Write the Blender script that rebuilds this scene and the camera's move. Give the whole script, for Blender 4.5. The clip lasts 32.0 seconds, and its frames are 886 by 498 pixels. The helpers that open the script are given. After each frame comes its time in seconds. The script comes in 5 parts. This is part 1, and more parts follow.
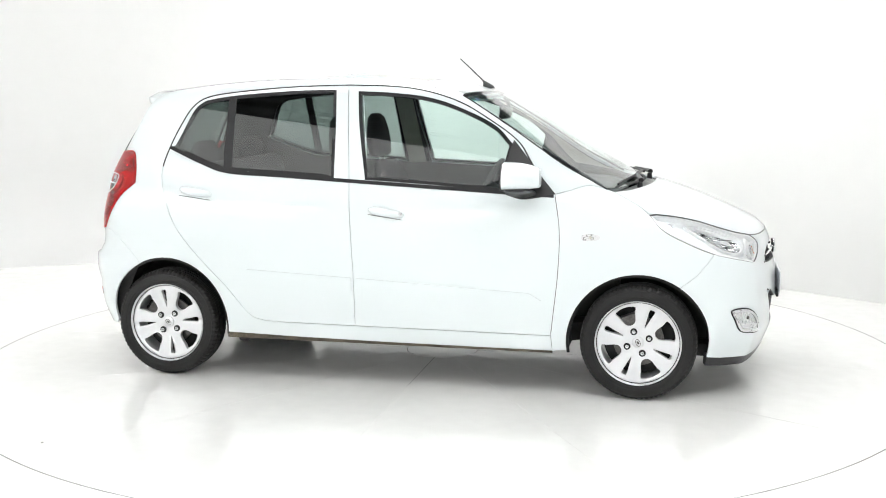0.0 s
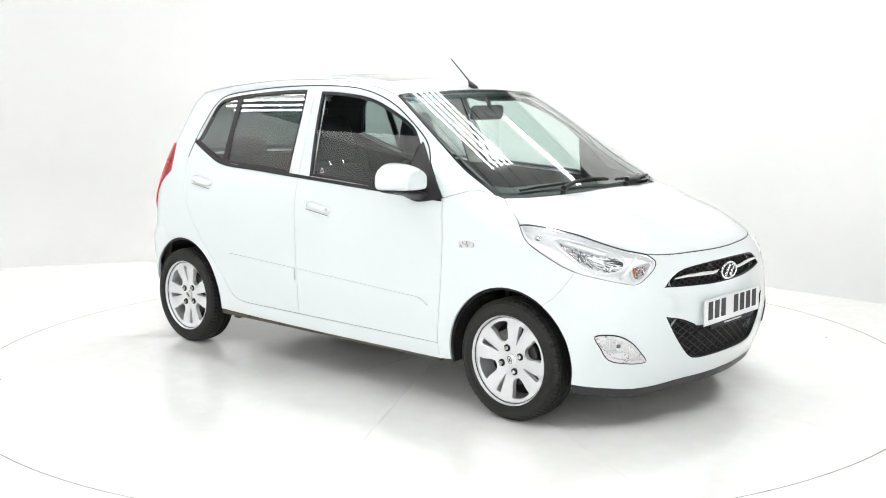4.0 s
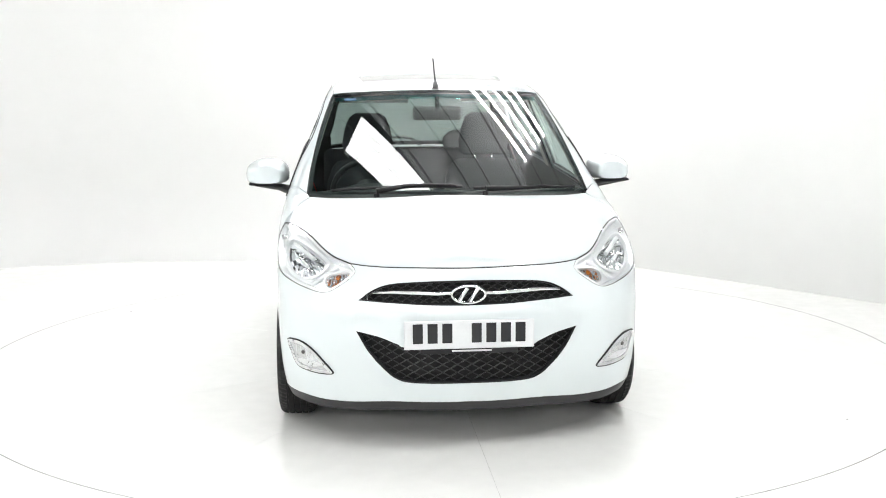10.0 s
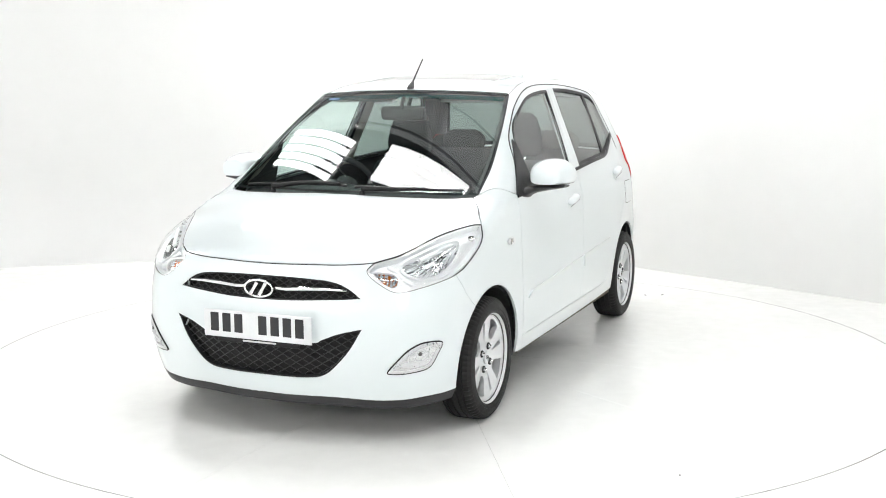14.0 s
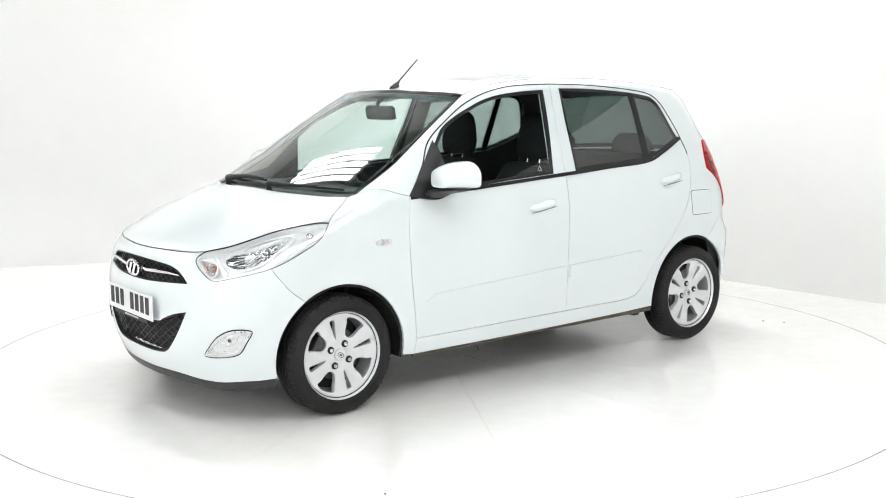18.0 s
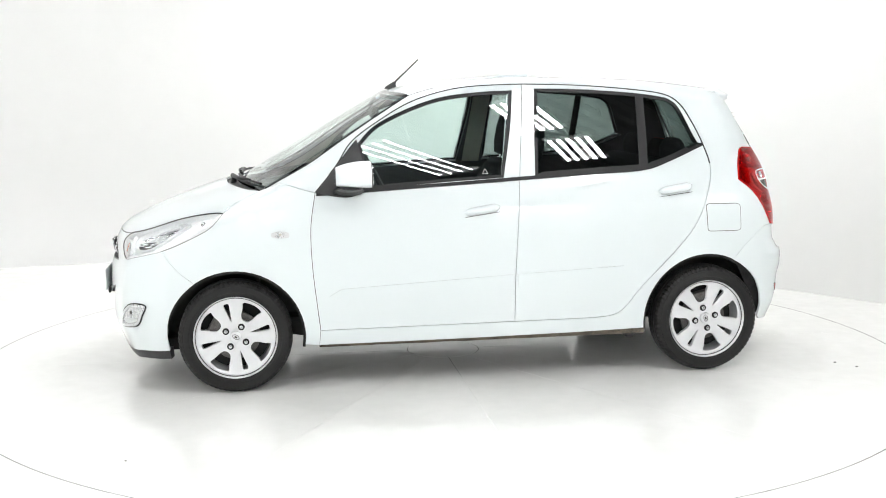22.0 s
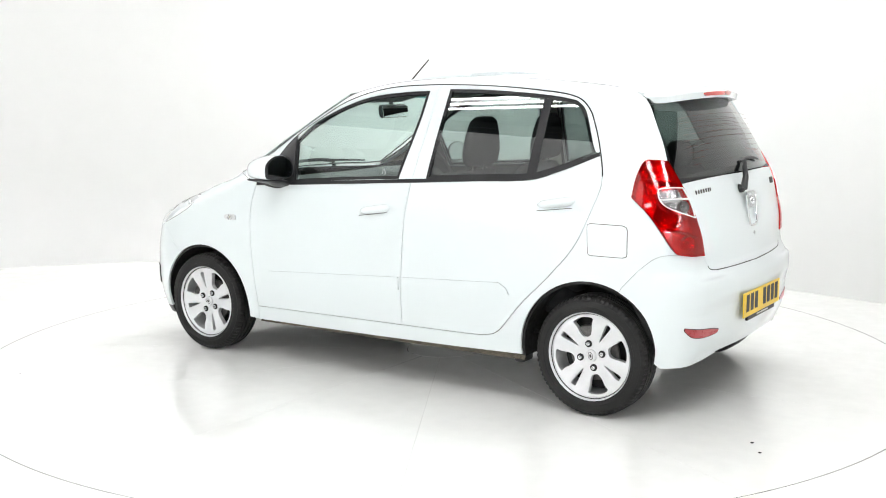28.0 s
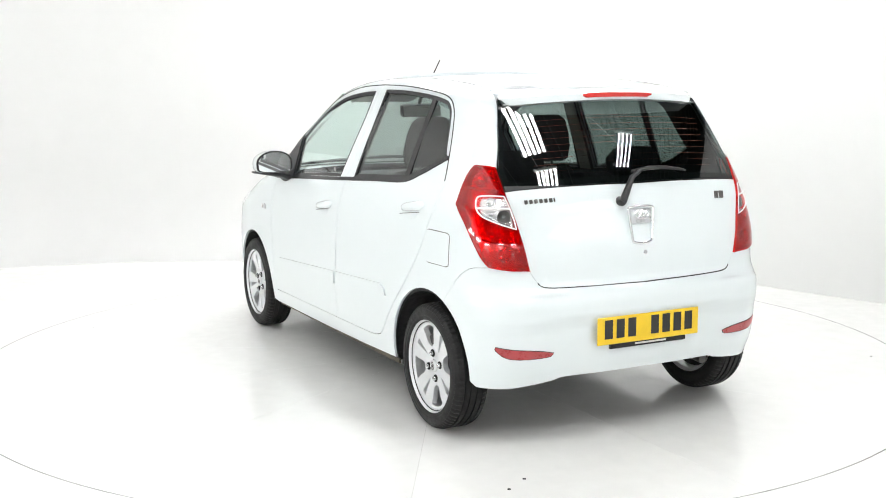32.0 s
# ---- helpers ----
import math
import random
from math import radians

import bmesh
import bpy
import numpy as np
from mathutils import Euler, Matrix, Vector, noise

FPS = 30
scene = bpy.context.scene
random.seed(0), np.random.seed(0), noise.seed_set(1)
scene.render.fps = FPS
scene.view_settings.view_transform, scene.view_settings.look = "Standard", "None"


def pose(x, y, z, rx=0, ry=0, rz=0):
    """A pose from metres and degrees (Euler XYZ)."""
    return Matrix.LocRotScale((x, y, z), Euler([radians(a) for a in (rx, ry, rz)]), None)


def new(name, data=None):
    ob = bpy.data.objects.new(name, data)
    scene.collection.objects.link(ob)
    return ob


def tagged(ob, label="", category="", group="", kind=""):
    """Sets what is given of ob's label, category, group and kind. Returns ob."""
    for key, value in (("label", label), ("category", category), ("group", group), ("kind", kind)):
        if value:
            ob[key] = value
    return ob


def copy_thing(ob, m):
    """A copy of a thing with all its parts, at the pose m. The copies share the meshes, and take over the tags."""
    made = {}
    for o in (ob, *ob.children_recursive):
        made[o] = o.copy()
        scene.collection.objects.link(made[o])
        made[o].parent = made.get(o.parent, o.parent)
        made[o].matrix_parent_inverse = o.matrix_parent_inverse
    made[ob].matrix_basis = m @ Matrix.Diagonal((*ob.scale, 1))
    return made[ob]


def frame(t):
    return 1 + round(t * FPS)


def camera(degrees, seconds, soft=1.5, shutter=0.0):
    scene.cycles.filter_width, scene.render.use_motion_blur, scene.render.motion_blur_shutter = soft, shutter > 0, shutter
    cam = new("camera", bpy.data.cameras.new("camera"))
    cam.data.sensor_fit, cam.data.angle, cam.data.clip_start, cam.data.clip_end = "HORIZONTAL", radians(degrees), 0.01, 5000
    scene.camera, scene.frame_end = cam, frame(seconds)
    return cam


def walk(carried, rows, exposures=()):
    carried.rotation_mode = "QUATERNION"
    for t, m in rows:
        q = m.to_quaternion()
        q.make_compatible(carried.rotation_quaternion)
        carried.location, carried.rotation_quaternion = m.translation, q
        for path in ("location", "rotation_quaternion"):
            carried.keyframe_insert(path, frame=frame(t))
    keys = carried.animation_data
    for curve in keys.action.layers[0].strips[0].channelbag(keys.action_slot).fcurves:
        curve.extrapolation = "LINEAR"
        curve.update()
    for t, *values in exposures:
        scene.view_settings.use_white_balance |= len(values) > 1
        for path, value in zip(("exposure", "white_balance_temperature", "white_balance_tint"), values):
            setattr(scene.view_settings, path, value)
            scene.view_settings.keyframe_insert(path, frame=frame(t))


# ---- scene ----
cam = camera(43.93, 32.0, soft=1.0)
# the camera stands on its tripod before the turntable
TRIPOD = pose(0.0, -6.039, 1.457, 90 - 8.382, 0, -0.043) @ pose(0, 0, 0, 0, 0, -0.345)
walk(cam, [(0.0, TRIPOD), (32.0, TRIPOD)])
scene.view_settings.exposure = -0.32


def heading(t):
    """The turntable's turn at t seconds, in degrees."""
    drift = np.interp(t, np.arange(0, 33, 4), (-0.17, -0.27, -0.20, -0.14, -0.17, -0.12, 0.20, 0.39, 0.47))
    return -12.564 - 7.2132 * t + float(drift)


# ---- light: a dark hall overhead with banks of fluorescent tubes, some added as fill ----
world = bpy.data.worlds.new("hall")
scene.world = world
world.use_nodes = True
world.node_tree.nodes["Background"].inputs[0].default_value = (0.5, 0.52, 0.53, 1)
world.node_tree.nodes["Background"].inputs[1].default_value = 0.02
TUBE_POWER = 44
OPAL_POWER = 11
# banks of tubes: x, y, z, direction of the tubes, their length, spacing, number and radius
# the last nine, from (-4.5, 1) on, are unseen banks added as fill
BANKS = ((-0.43, 0.01, 3.4, -41, 1.25, 0.068, 5, 0.033), (0.75, 0.96, 3.4, -33, 1.2, 0.11, 5, 0.017), (1.85, 1.87, 3.4, -25, 0.95, 0.11, 2, 0.014), (-1.9, 1.5, 3.4, 125, 1.6, 0.085, 5, 0.033),
         (2.66, -1.03, 3.4, -50, 0.42, 0.125, 4, 0.012), (3.2, -1.9, 3.4, -58, 0.75, 0.09, 4, 0.012), (1.45, -2.4, 3.4, -52, 0.9, 0.08, 5, 0.024),
         (2.3, -3.4, 3.4, -57, 0.9, 0.08, 5, 0.022), (0.82, -3.68, 3.4, -42, 1.35, 0.11, 4, 0.014), (-0.22, -2.75, 3.4, -36, 0.6, 0.1, 5, 0.014),
         (-1.9, -1.4, 3.4, -28, 1.2, 0.11, 3, 0.02), (-4.5, 1, 3.4, -40, 1.4, 0.14, 5, 0.021), (-5.1, -6.6, 2.75, 90, 1.4, 0.15, 6, 0.023),
         (-0.6, -5.4, 3.4, 0, 1.4, 0.14, 5, 0.036), (-0.2, 2.9, 3.4, -45, 1.4, 0.14, 5, 0.022), (-5.2, -4.4, 2.75, 90, 1.4, 0.15, 5, 0.022),
         (-3.7, -8.5, 2.75, 0, 1.6, 0.13, 5, 0.018), (0.1, -8.6, 2.75, 0, 1.6, 0.13, 5, 0.018), (3.9, -8.5, 2.75, 0, 1.6, 0.13, 5, 0.018), (5.2, -5.2, 2.75, 90, 1.6, 0.13, 5, 0.009))
# ---- materials ----
def shader(name, color=(0.5, 0.5, 0.5), rough=0.5, metal=0.0, coat=0.0, vary=0.0, scale=8.0, bump=0.0, bump_scale=60.0, spec=0.5, emit=None, strength=0.0, alpha=1.0):
    """A Principled material whose colour and roughness vary by noise at two sizes, with fine relief."""
    m = bpy.data.materials.new(name)
    m.use_nodes = True
    nt = m.node_tree
    b = nt.nodes["Principled BSDF"]
    b.inputs["Base Color"].default_value = (*color, 1)
    b.inputs["Roughness"].default_value = rough
    b.inputs["Metallic"].default_value = metal
    b.inputs["Coat Weight"].default_value = coat
    b.inputs["Coat Roughness"].default_value = 0.03
    b.inputs["Specular IOR Level"].default_value = spec
    if emit:
        b.inputs["Emission Color"].default_value = (*emit, 1)
        b.inputs["Emission Strength"].default_value = strength
    co = nt.nodes.new("ShaderNodeTexCoord")
    if vary:
        n1, n2 = nt.nodes.new("ShaderNodeTexNoise"), nt.nodes.new("ShaderNodeTexNoise")
        n1.inputs["Scale"].default_value, n2.inputs["Scale"].default_value = scale, scale * 9
        n1.inputs["Detail"].default_value = n2.inputs["Detail"].default_value = 5
        add = nt.nodes.new("ShaderNodeMath")
        add.operation = "ADD"
        ramp = nt.nodes.new("ShaderNodeMapRange")
        ramp.inputs[1].default_value, ramp.inputs[2].default_value = 0.75, 1.25
        ramp.inputs[3].default_value, ramp.inputs[4].default_value = 1 - vary, 1 + vary * 0.6
        mul = nt.nodes.new("ShaderNodeMix")
        mul.data_type, mul.blend_type = "RGBA", "MULTIPLY"
        mul.inputs[0].default_value = 1
        mul.inputs[6].default_value = (*color, 1)
        for n in (n1, n2):
            nt.links.new(co.outputs["Object"], n.inputs["Vector"])
        nt.links.new(n1.outputs["Fac"], add.inputs[0])
        nt.links.new(n2.outputs["Fac"], add.inputs[1])
        nt.links.new(add.outputs[0], ramp.inputs[0])
        nt.links.new(ramp.outputs[0], mul.inputs[7])
        nt.links.new(mul.outputs[2], b.inputs["Base Color"])
        rr = nt.nodes.new("ShaderNodeMapRange")
        rr.inputs[1].default_value, rr.inputs[2].default_value = 0.7, 1.3
        rr.inputs[3].default_value, rr.inputs[4].default_value = rough * 0.8, min(1, rough * 1.25)
        nt.links.new(add.outputs[0], rr.inputs[0])
        if vary > 0.02:
            nt.links.new(rr.outputs[0], b.inputs["Roughness"])
    if bump:
        n = nt.nodes.new("ShaderNodeTexNoise")
        n.inputs["Scale"].default_value, n.inputs["Detail"].default_value = bump_scale, 4
        bp = nt.nodes.new("ShaderNodeBump")
        bp.inputs["Strength"].default_value, bp.inputs["Distance"].default_value = bump, 0.01
        nt.links.new(co.outputs["Object"], n.inputs["Vector"])
        nt.links.new(n.outputs["Fac"], bp.inputs["Height"])
        nt.links.new(bp.outputs[0], b.inputs["Normal"])
    return m


def pane(name, tint, gain=0.92, base=0.075, rough=0.0):
    """Thin glass: tinted and clear, its gloss rising towards grazing angles."""
    m = bpy.data.materials.new(name)
    m.use_nodes = True
    nt = m.node_tree
    nt.nodes.remove(nt.nodes["Principled BSDF"])
    out = nt.nodes["Material Output"]
    clear, gloss, mix, lw = (nt.nodes.new(k) for k in ("ShaderNodeBsdfTransparent", "ShaderNodeBsdfGlossy", "ShaderNodeMixShader", "ShaderNodeLayerWeight"))
    power, scale = nt.nodes.new("ShaderNodeMath"), nt.nodes.new("ShaderNodeMath")
    power.operation, power.inputs[1].default_value = "POWER", 5.0
    scale.operation, scale.inputs[1].default_value, scale.inputs[2].default_value = "MULTIPLY_ADD", gain, base
    clear.inputs[0].default_value = (*tint, 1)
    gloss.inputs["Color"].default_value, gloss.inputs["Roughness"].default_value = (1, 1, 1, 1), rough
    lw.inputs["Blend"].default_value = 0.5
    nt.links.new(lw.outputs["Facing"], power.inputs[0])
    nt.links.new(power.outputs[0], scale.inputs[0])
    nt.links.new(scale.outputs[0], mix.inputs[0])
    nt.links.new(clear.outputs[0], mix.inputs[1])
    nt.links.new(gloss.outputs[0], mix.inputs[2])
    nt.links.new(mix.outputs[0], out.inputs[0])
    return m


M = {
    "paint": shader("white_paint", (0.695, 0.748, 0.758), 0.3, coat=1.0),
    "black": shader("black_plastic", (0.018, 0.018, 0.019), 0.42, vary=0.15, scale=14, bump=0.05, bump_scale=400),
    "trim": shader("satin_black_trim", (0.012, 0.012, 0.013), 0.42, vary=0.1, spec=0.3),
    "rubber": shader("tyre_rubber", (0.012, 0.0118, 0.0115), 0.6, spec=0.3, vary=0.3, scale=9, bump=0.08, bump_scale=220),
    "alloy": shader("silver_alloy", (0.70, 0.71, 0.72), 0.36, metal=0.5, coat=0.4, vary=0.03, scale=5),
    "silver": shader("silver_lamp_trim", (0.84, 0.85, 0.86), 0.3, metal=0.4),
    "chrome": shader("chrome", (0.80, 0.81, 0.82), 0.08, metal=1.0, vary=0.04),
    "steel": shader("brake_steel", (0.13, 0.125, 0.12), 0.5, metal=0.8, vary=0.35, scale=16),
    "dark": shader("dark_underbody", (0.012, 0.012, 0.012), 0.8, vary=0.3, scale=5),
    "mud": shader("dirty_sill_flange", (0.10, 0.085, 0.06), 0.85, vary=0.7, scale=10, bump=0.3, bump_scale=80),
    "fabric": shader("charcoal_seat_fabric", (0.028, 0.028, 0.03), 0.9, vary=0.05, scale=1.5, spec=0.1),
    "dash": shader("dark_grey_dashboard", (0.035, 0.036, 0.038), 0.6, vary=0.15, scale=8, bump=0.12, bump_scale=500),
    "lining": shader("pale_grey_headlining", (0.42, 0.42, 0.40), 0.9, vary=0.06, scale=8, bump=0.1, bump_scale=300),
    "beige": shader("beige_trim", (0.38, 0.37, 0.32), 0.7, vary=0.1, scale=8),
    "red": shader("red_lens", (0.52, 0.012, 0.010), 0.12, coat=0.8, vary=0.15, scale=25),
    "dullred": shader("red_reflector", (0.36, 0.035, 0.04), 0.3, coat=0.3, vary=0.1, scale=40),
    "amber": shader("amber_bulb", (0.75, 0.20, 0.03), 0.2, coat=0.4, vary=0.2, scale=40),
    "bowl": shader("silver_reflector_bowl", (0.86, 0.87, 0.88), 0.2, metal=0.85, vary=0.1, scale=30, bump=0.15, bump_scale=60),
    "bezel": shader("grey_lamp_bezel", (0.62, 0.63, 0.64), 0.3, metal=0.6, vary=0.08, scale=20),
    "plate_w": shader("white_plate", (0.72, 0.73, 0.74), 0.35, vary=0.03, scale=20),
    "plate_y": shader("yellow_plate", (0.78, 0.52, 0.02), 0.35, vary=0.04, scale=20),
    "ink": shader("black_characters", (0.012, 0.012, 0.014), 0.5),
    "lightgrey": shader("light_grey_print", (0.55, 0.55, 0.55), 0.5),
    "floor": shader("white_gloss_floor", (0.89, 0.89, 0.868), 0.17, vary=0.03, scale=1.2, coat=0.2),
    "wall": shader("white_wall", (0.70, 0.70, 0.692), 0.75, vary=0.012, scale=0.7, bump=0.03, bump_scale=25),
    "crack": shader("worn_joint", (0.10, 0.10, 0.095), 0.8, vary=0.5, scale=9),
    "joint": shader("dusty_joint", (0.42, 0.41, 0.39), 0.8, vary=0.3, scale=9),
    "speck": shader("dark_grit", (0.03, 0.03, 0.03), 0.8),
    "roofing": shader("dark_corrugated_sheet", (0.035, 0.038, 0.04), 0.5, vary=0.3, scale=2),
    "panel": shader("pale_ceiling_panel", (0.5, 0.51, 0.51), 0.7, vary=0.05, scale=2),
    "batten": shader("white_metal_batten", (0.7, 0.7, 0.7), 0.5),
    "tube": shader("fluorescent_tube", (0.9, 0.9, 0.9), 0.5, emit=(1.0, 1.0, 1.0), strength=TUBE_POWER),
    # pale ceiling panel whose glow is added to fill the light
    "fill_panel": shader("glowing_fill_panel", (0.66, 0.67, 0.67), 0.7, emit=(1.0, 1.0, 1.0), strength=0.9),
    "opal": shader("opal_tube", (0.9, 0.9, 0.9), 0.5, emit=(1.0, 1.0, 1.0), strength=OPAL_POWER),
    "roofglass": shader("dark_sunroof_glass", (0.02, 0.022, 0.022), 0.06, spec=0.6),
    "fogbowl": shader("fluted_fog_reflector", (0.60, 0.61, 0.62), 0.2, metal=0.9, bump=0.35, bump_scale=40),
    "facet": shader("bright_reflector_facets", (0.90, 0.91, 0.92), 0.07, metal=1.0),
    "sticker": shader("blue_sticker", (0.25, 0.42, 0.75), 0.5),
    "glass": pane("green_tinted_glass", (0.80, 0.90, 0.87)),
    "privacy": pane("dark_tinted_glass", (0.34, 0.40, 0.385)),
    "reartint": pane("dark_rear_glass", (0.22, 0.265, 0.255)),
    "wire": shader("heating_wire", (0.12, 0.03, 0.014), 0.6),
    "screen": pane("windscreen_glass", (0.78, 0.88, 0.85), 0.92, 0.085),
    "redlens": pane("red_lens_plastic", (0.74, 0.018, 0.02), 0.9, 0.05),
    "sunband": pane("teal_sun_band", (0.25, 0.66, 0.66), 0.9, 0.0),
    "lens": pane("clear_lens", (0.95, 0.96, 0.96), 0.9, 0.05),
    "mirror": shader("mirror_glass", (0.85, 0.88, 0.88), 0.02, metal=1.0),
}
# ---- the car body's form: four smooth faces, joined with rounded corners ----
def table(*knots):
    """A smooth monotone curve through (x, value) knots, as a dense table."""
    k = sorted(knots)
    xs, ys = np.array([a for a, _ in k]), np.array([b for _, b in k])
    h, dl = np.diff(xs), np.diff(ys) / np.diff(xs)
    m = np.zeros(len(xs))
    m[1:-1] = np.where(dl[:-1] * dl[1:] > 0, 2 * dl[:-1] * dl[1:] / (dl[:-1] + dl[1:] + 1e-12), 0)
    m[0], m[-1] = dl[0], dl[-1]
    X = np.linspace(xs[0], xs[-1], 900)
    i = np.clip(np.searchsorted(xs, X) - 1, 0, len(h) - 1)
    t = (X - xs[i]) / h[i]
    Y = (ys[i] * (1 + 2 * t) * (1 - t) ** 2 + m[i] * h[i] * t * (1 - t) ** 2
         + ys[i + 1] * t * t * (3 - 2 * t) + m[i + 1] * h[i] * t * t * (t - 1))
    box = np.exp(-np.linspace(-2, 2, 25) ** 2)
    Y = np.convolve(np.pad(Y, 12, "reflect", reflect_type="odd"), box / box.sum(), "valid")
    return X, Y


TOP = table((2.3, 0.45), (1.95, 0.655), (1.83, 0.735), (1.74, 0.785), (1.58, 0.86), (1.42, 0.922), (1.26, 0.974), (1.14, 1.003), (1.04, 1.052),
            (0.89, 1.13), (0.76, 1.215), (0.63, 1.30), (0.48, 1.388), (0.35, 1.452), (0.2, 1.487), (0.0, 1.51), (-0.3, 1.523),
            (-0.6, 1.52), (-0.92, 1.502), (-1.17, 1.477), (-1.33, 1.452), (-1.6, 1.40))
NOSE = table((0.0, 1.70), (0.13, 1.76), (0.2, 1.803), (0.3, 1.836), (0.43, 1.85), (0.55, 1.843), (0.645, 1.82), (0.70, 1.81), (0.76, 1.797), (0.85, 1.765), (1.6, 1.5))
TAIL = table((0.0, -1.56), (0.25, -1.645), (0.35, -1.683), (0.45, -1.694), (0.585, -1.698), (0.63, -1.685), (0.67, -1.662), (0.8, -1.655),
             (0.908, -1.632), (1.0, -1.612), (1.06, -1.59), (1.2, -1.528), (1.4, -1.435), (1.6, -1.33))
FLANK = table((0.0, 0.72), (0.22, 0.768), (0.3, 0.781), (0.45, 0.79), (0.6, 0.791), (0.75, 0.787), (0.86, 0.777), (0.94, 0.758), (1.0, 0.737),
              (1.17, 0.672), (1.3, 0.618), (1.44, 0.562), (1.7, 0.45))
TAPER = table((2.2, 0.78), (1.9, 0.885), (1.6, 0.953), (1.3, 0.99), (0.9, 1.0), (0.0, 1.0), (-0.9, 0.993), (-1.2, 0.978), (-1.4, 0.960), (-1.6, 0.935), (-2.0, 0.86))
BOW = table((2.3, 0.2), (1.6, 0.32), (1.3, 0.24), (1.0, 0.2), (0.3, 0.19), (-0.1, 0.1), (-0.6, 0.0), (-2.0, -0.05))
CROWN = table((2.3, 0.085), (1.5, 0.085), (1.25, 0.118), (1.09, 0.092), (0.9, 0.085), (-2.0, 0.085))
EDGE = table((2.3, 0.05), (1.2, 0.05), (0.7, 0.07), (0.0, 0.055), (-1.0, 0.06), (-2.0, 0.08))


def body(p):
    """Below 0 inside the body, above 0 outside. p: an array of points."""
    x, y, z = p[:, 0], np.abs(p[:, 1]), p[:, 2]
    top = np.interp(x + np.interp(x, *BOW) * y * y, *TOP) - np.interp(x, *CROWN) * y * y
    slope = 1 / np.sqrt(1 + (np.gradient(TOP[1], TOP[0])[np.clip(np.searchsorted(TOP[0], x), 0, 899)]) ** 2)
    a = (z - top) * slope
    b = y - np.interp(z, *FLANK) * np.interp(x, *TAPER)
    c = x - np.interp(z, *NOSE) + 0.34 * y * y
    d = np.interp(z, *TAIL) + 0.16 * y * y - x
    def join(u, v, r):
        return np.where((u > -r) & (v > -r), np.hypot(np.maximum(u + r, 0), np.maximum(v + r, 0)) - r, np.maximum(u, v))
    ends = np.maximum(c, d)
    return join(join(b, ends, 0.15), a, np.interp(x, *EDGE))


def onto(p, d, far=0.5, near=0.45):
    """Slides points along d onto the body's surface."""
    p, d = np.array(p, float), np.array(d, float) / np.linalg.norm(d)
    lo, hi = np.full(len(p), -near), np.full(len(p), far)
    for _ in range(34):
        m = (lo + hi) / 2
        out = body(p + m[:, None] * d) > 0
        hi, lo = np.where(out, m, hi), np.where(out, lo, m)
    return p + ((lo + hi) / 2)[:, None] * d


def slope_of(p):
    h = 1e-3
    g = np.stack([body(p + e) - body(p - e) for e in np.eye(3) * h], 1)
    return g / np.linalg.norm(g, axis=1)[:, None]
# ---- tools: meshes as arrays, then objects ----
def spline(pts, n=6, closed=False):
    """A smooth line through the points."""
    p = np.array(pts, float)
    k = len(p)
    out = []
    for i in range(k if closed else k - 1):
        a, b = p[i], p[(i + 1) % k]
        p0 = p[i - 1] if (i > 0 or closed) else 2 * a - b
        p3 = p[(i + 2) % k] if (i + 2 < k or closed) else 2 * b - a
        for t in np.arange(n) / n:
            out.append(0.5 * (2 * a + (b - p0) * t + (2 * p0 - 5 * a + 4 * b - p3) * t * t + (3 * a - p0 - 3 * b + p3) * t ** 3))
    if not closed:
        out.append(p[-1])
    return np.array(out)


def loop(*curves):
    """One closed outline out of curves that follow each other."""
    out = []
    for c in curves:
        c = np.array(c, float)
        for q in c:
            if not out or np.linalg.norm(q - out[-1]) > 0.004:
                out.append(q)
    if np.linalg.norm(out[0] - out[-1]) < 0.004:
        out.pop()
    return np.array(out)


def snap(p):
    """Moves points near the body onto its surface."""
    p = np.array(p, float)
    for _ in range(12):
        p = p - 0.9 * (body(p)[:, None] * slope_of(p))
    return p


def flip(p):
    return np.array(p, float) * (1, -1, 1)


def inside(q, poly):
    x, y = q[:, 0], q[:, 1]
    r = np.zeros(len(q), bool)
    for (x0, y0), (x1, y1) in zip(poly, np.roll(poly, -1, 0)):
        c = (y0 > y) != (y1 > y)
        r ^= c & (x < (x1 - x0) * (y - y0) / ((y1 - y0) if y1 != y0 else 1e-9) + x0)
    return r


def inset(poly, g):
    """Moves a flat outline inwards by g."""
    a, b = np.roll(poly, 1, 0), np.roll(poly, -1, 0)
    t = b - a
    t /= np.linalg.norm(t, axis=1)[:, None] + 1e-12
    area = (poly[:, 0] * b[:, 1] - b[:, 0] * poly[:, 1]).sum()
    n = np.stack([-t[:, 1], t[:, 0]], 1) * (1 if area > 0 else -1)
    return poly + g * n


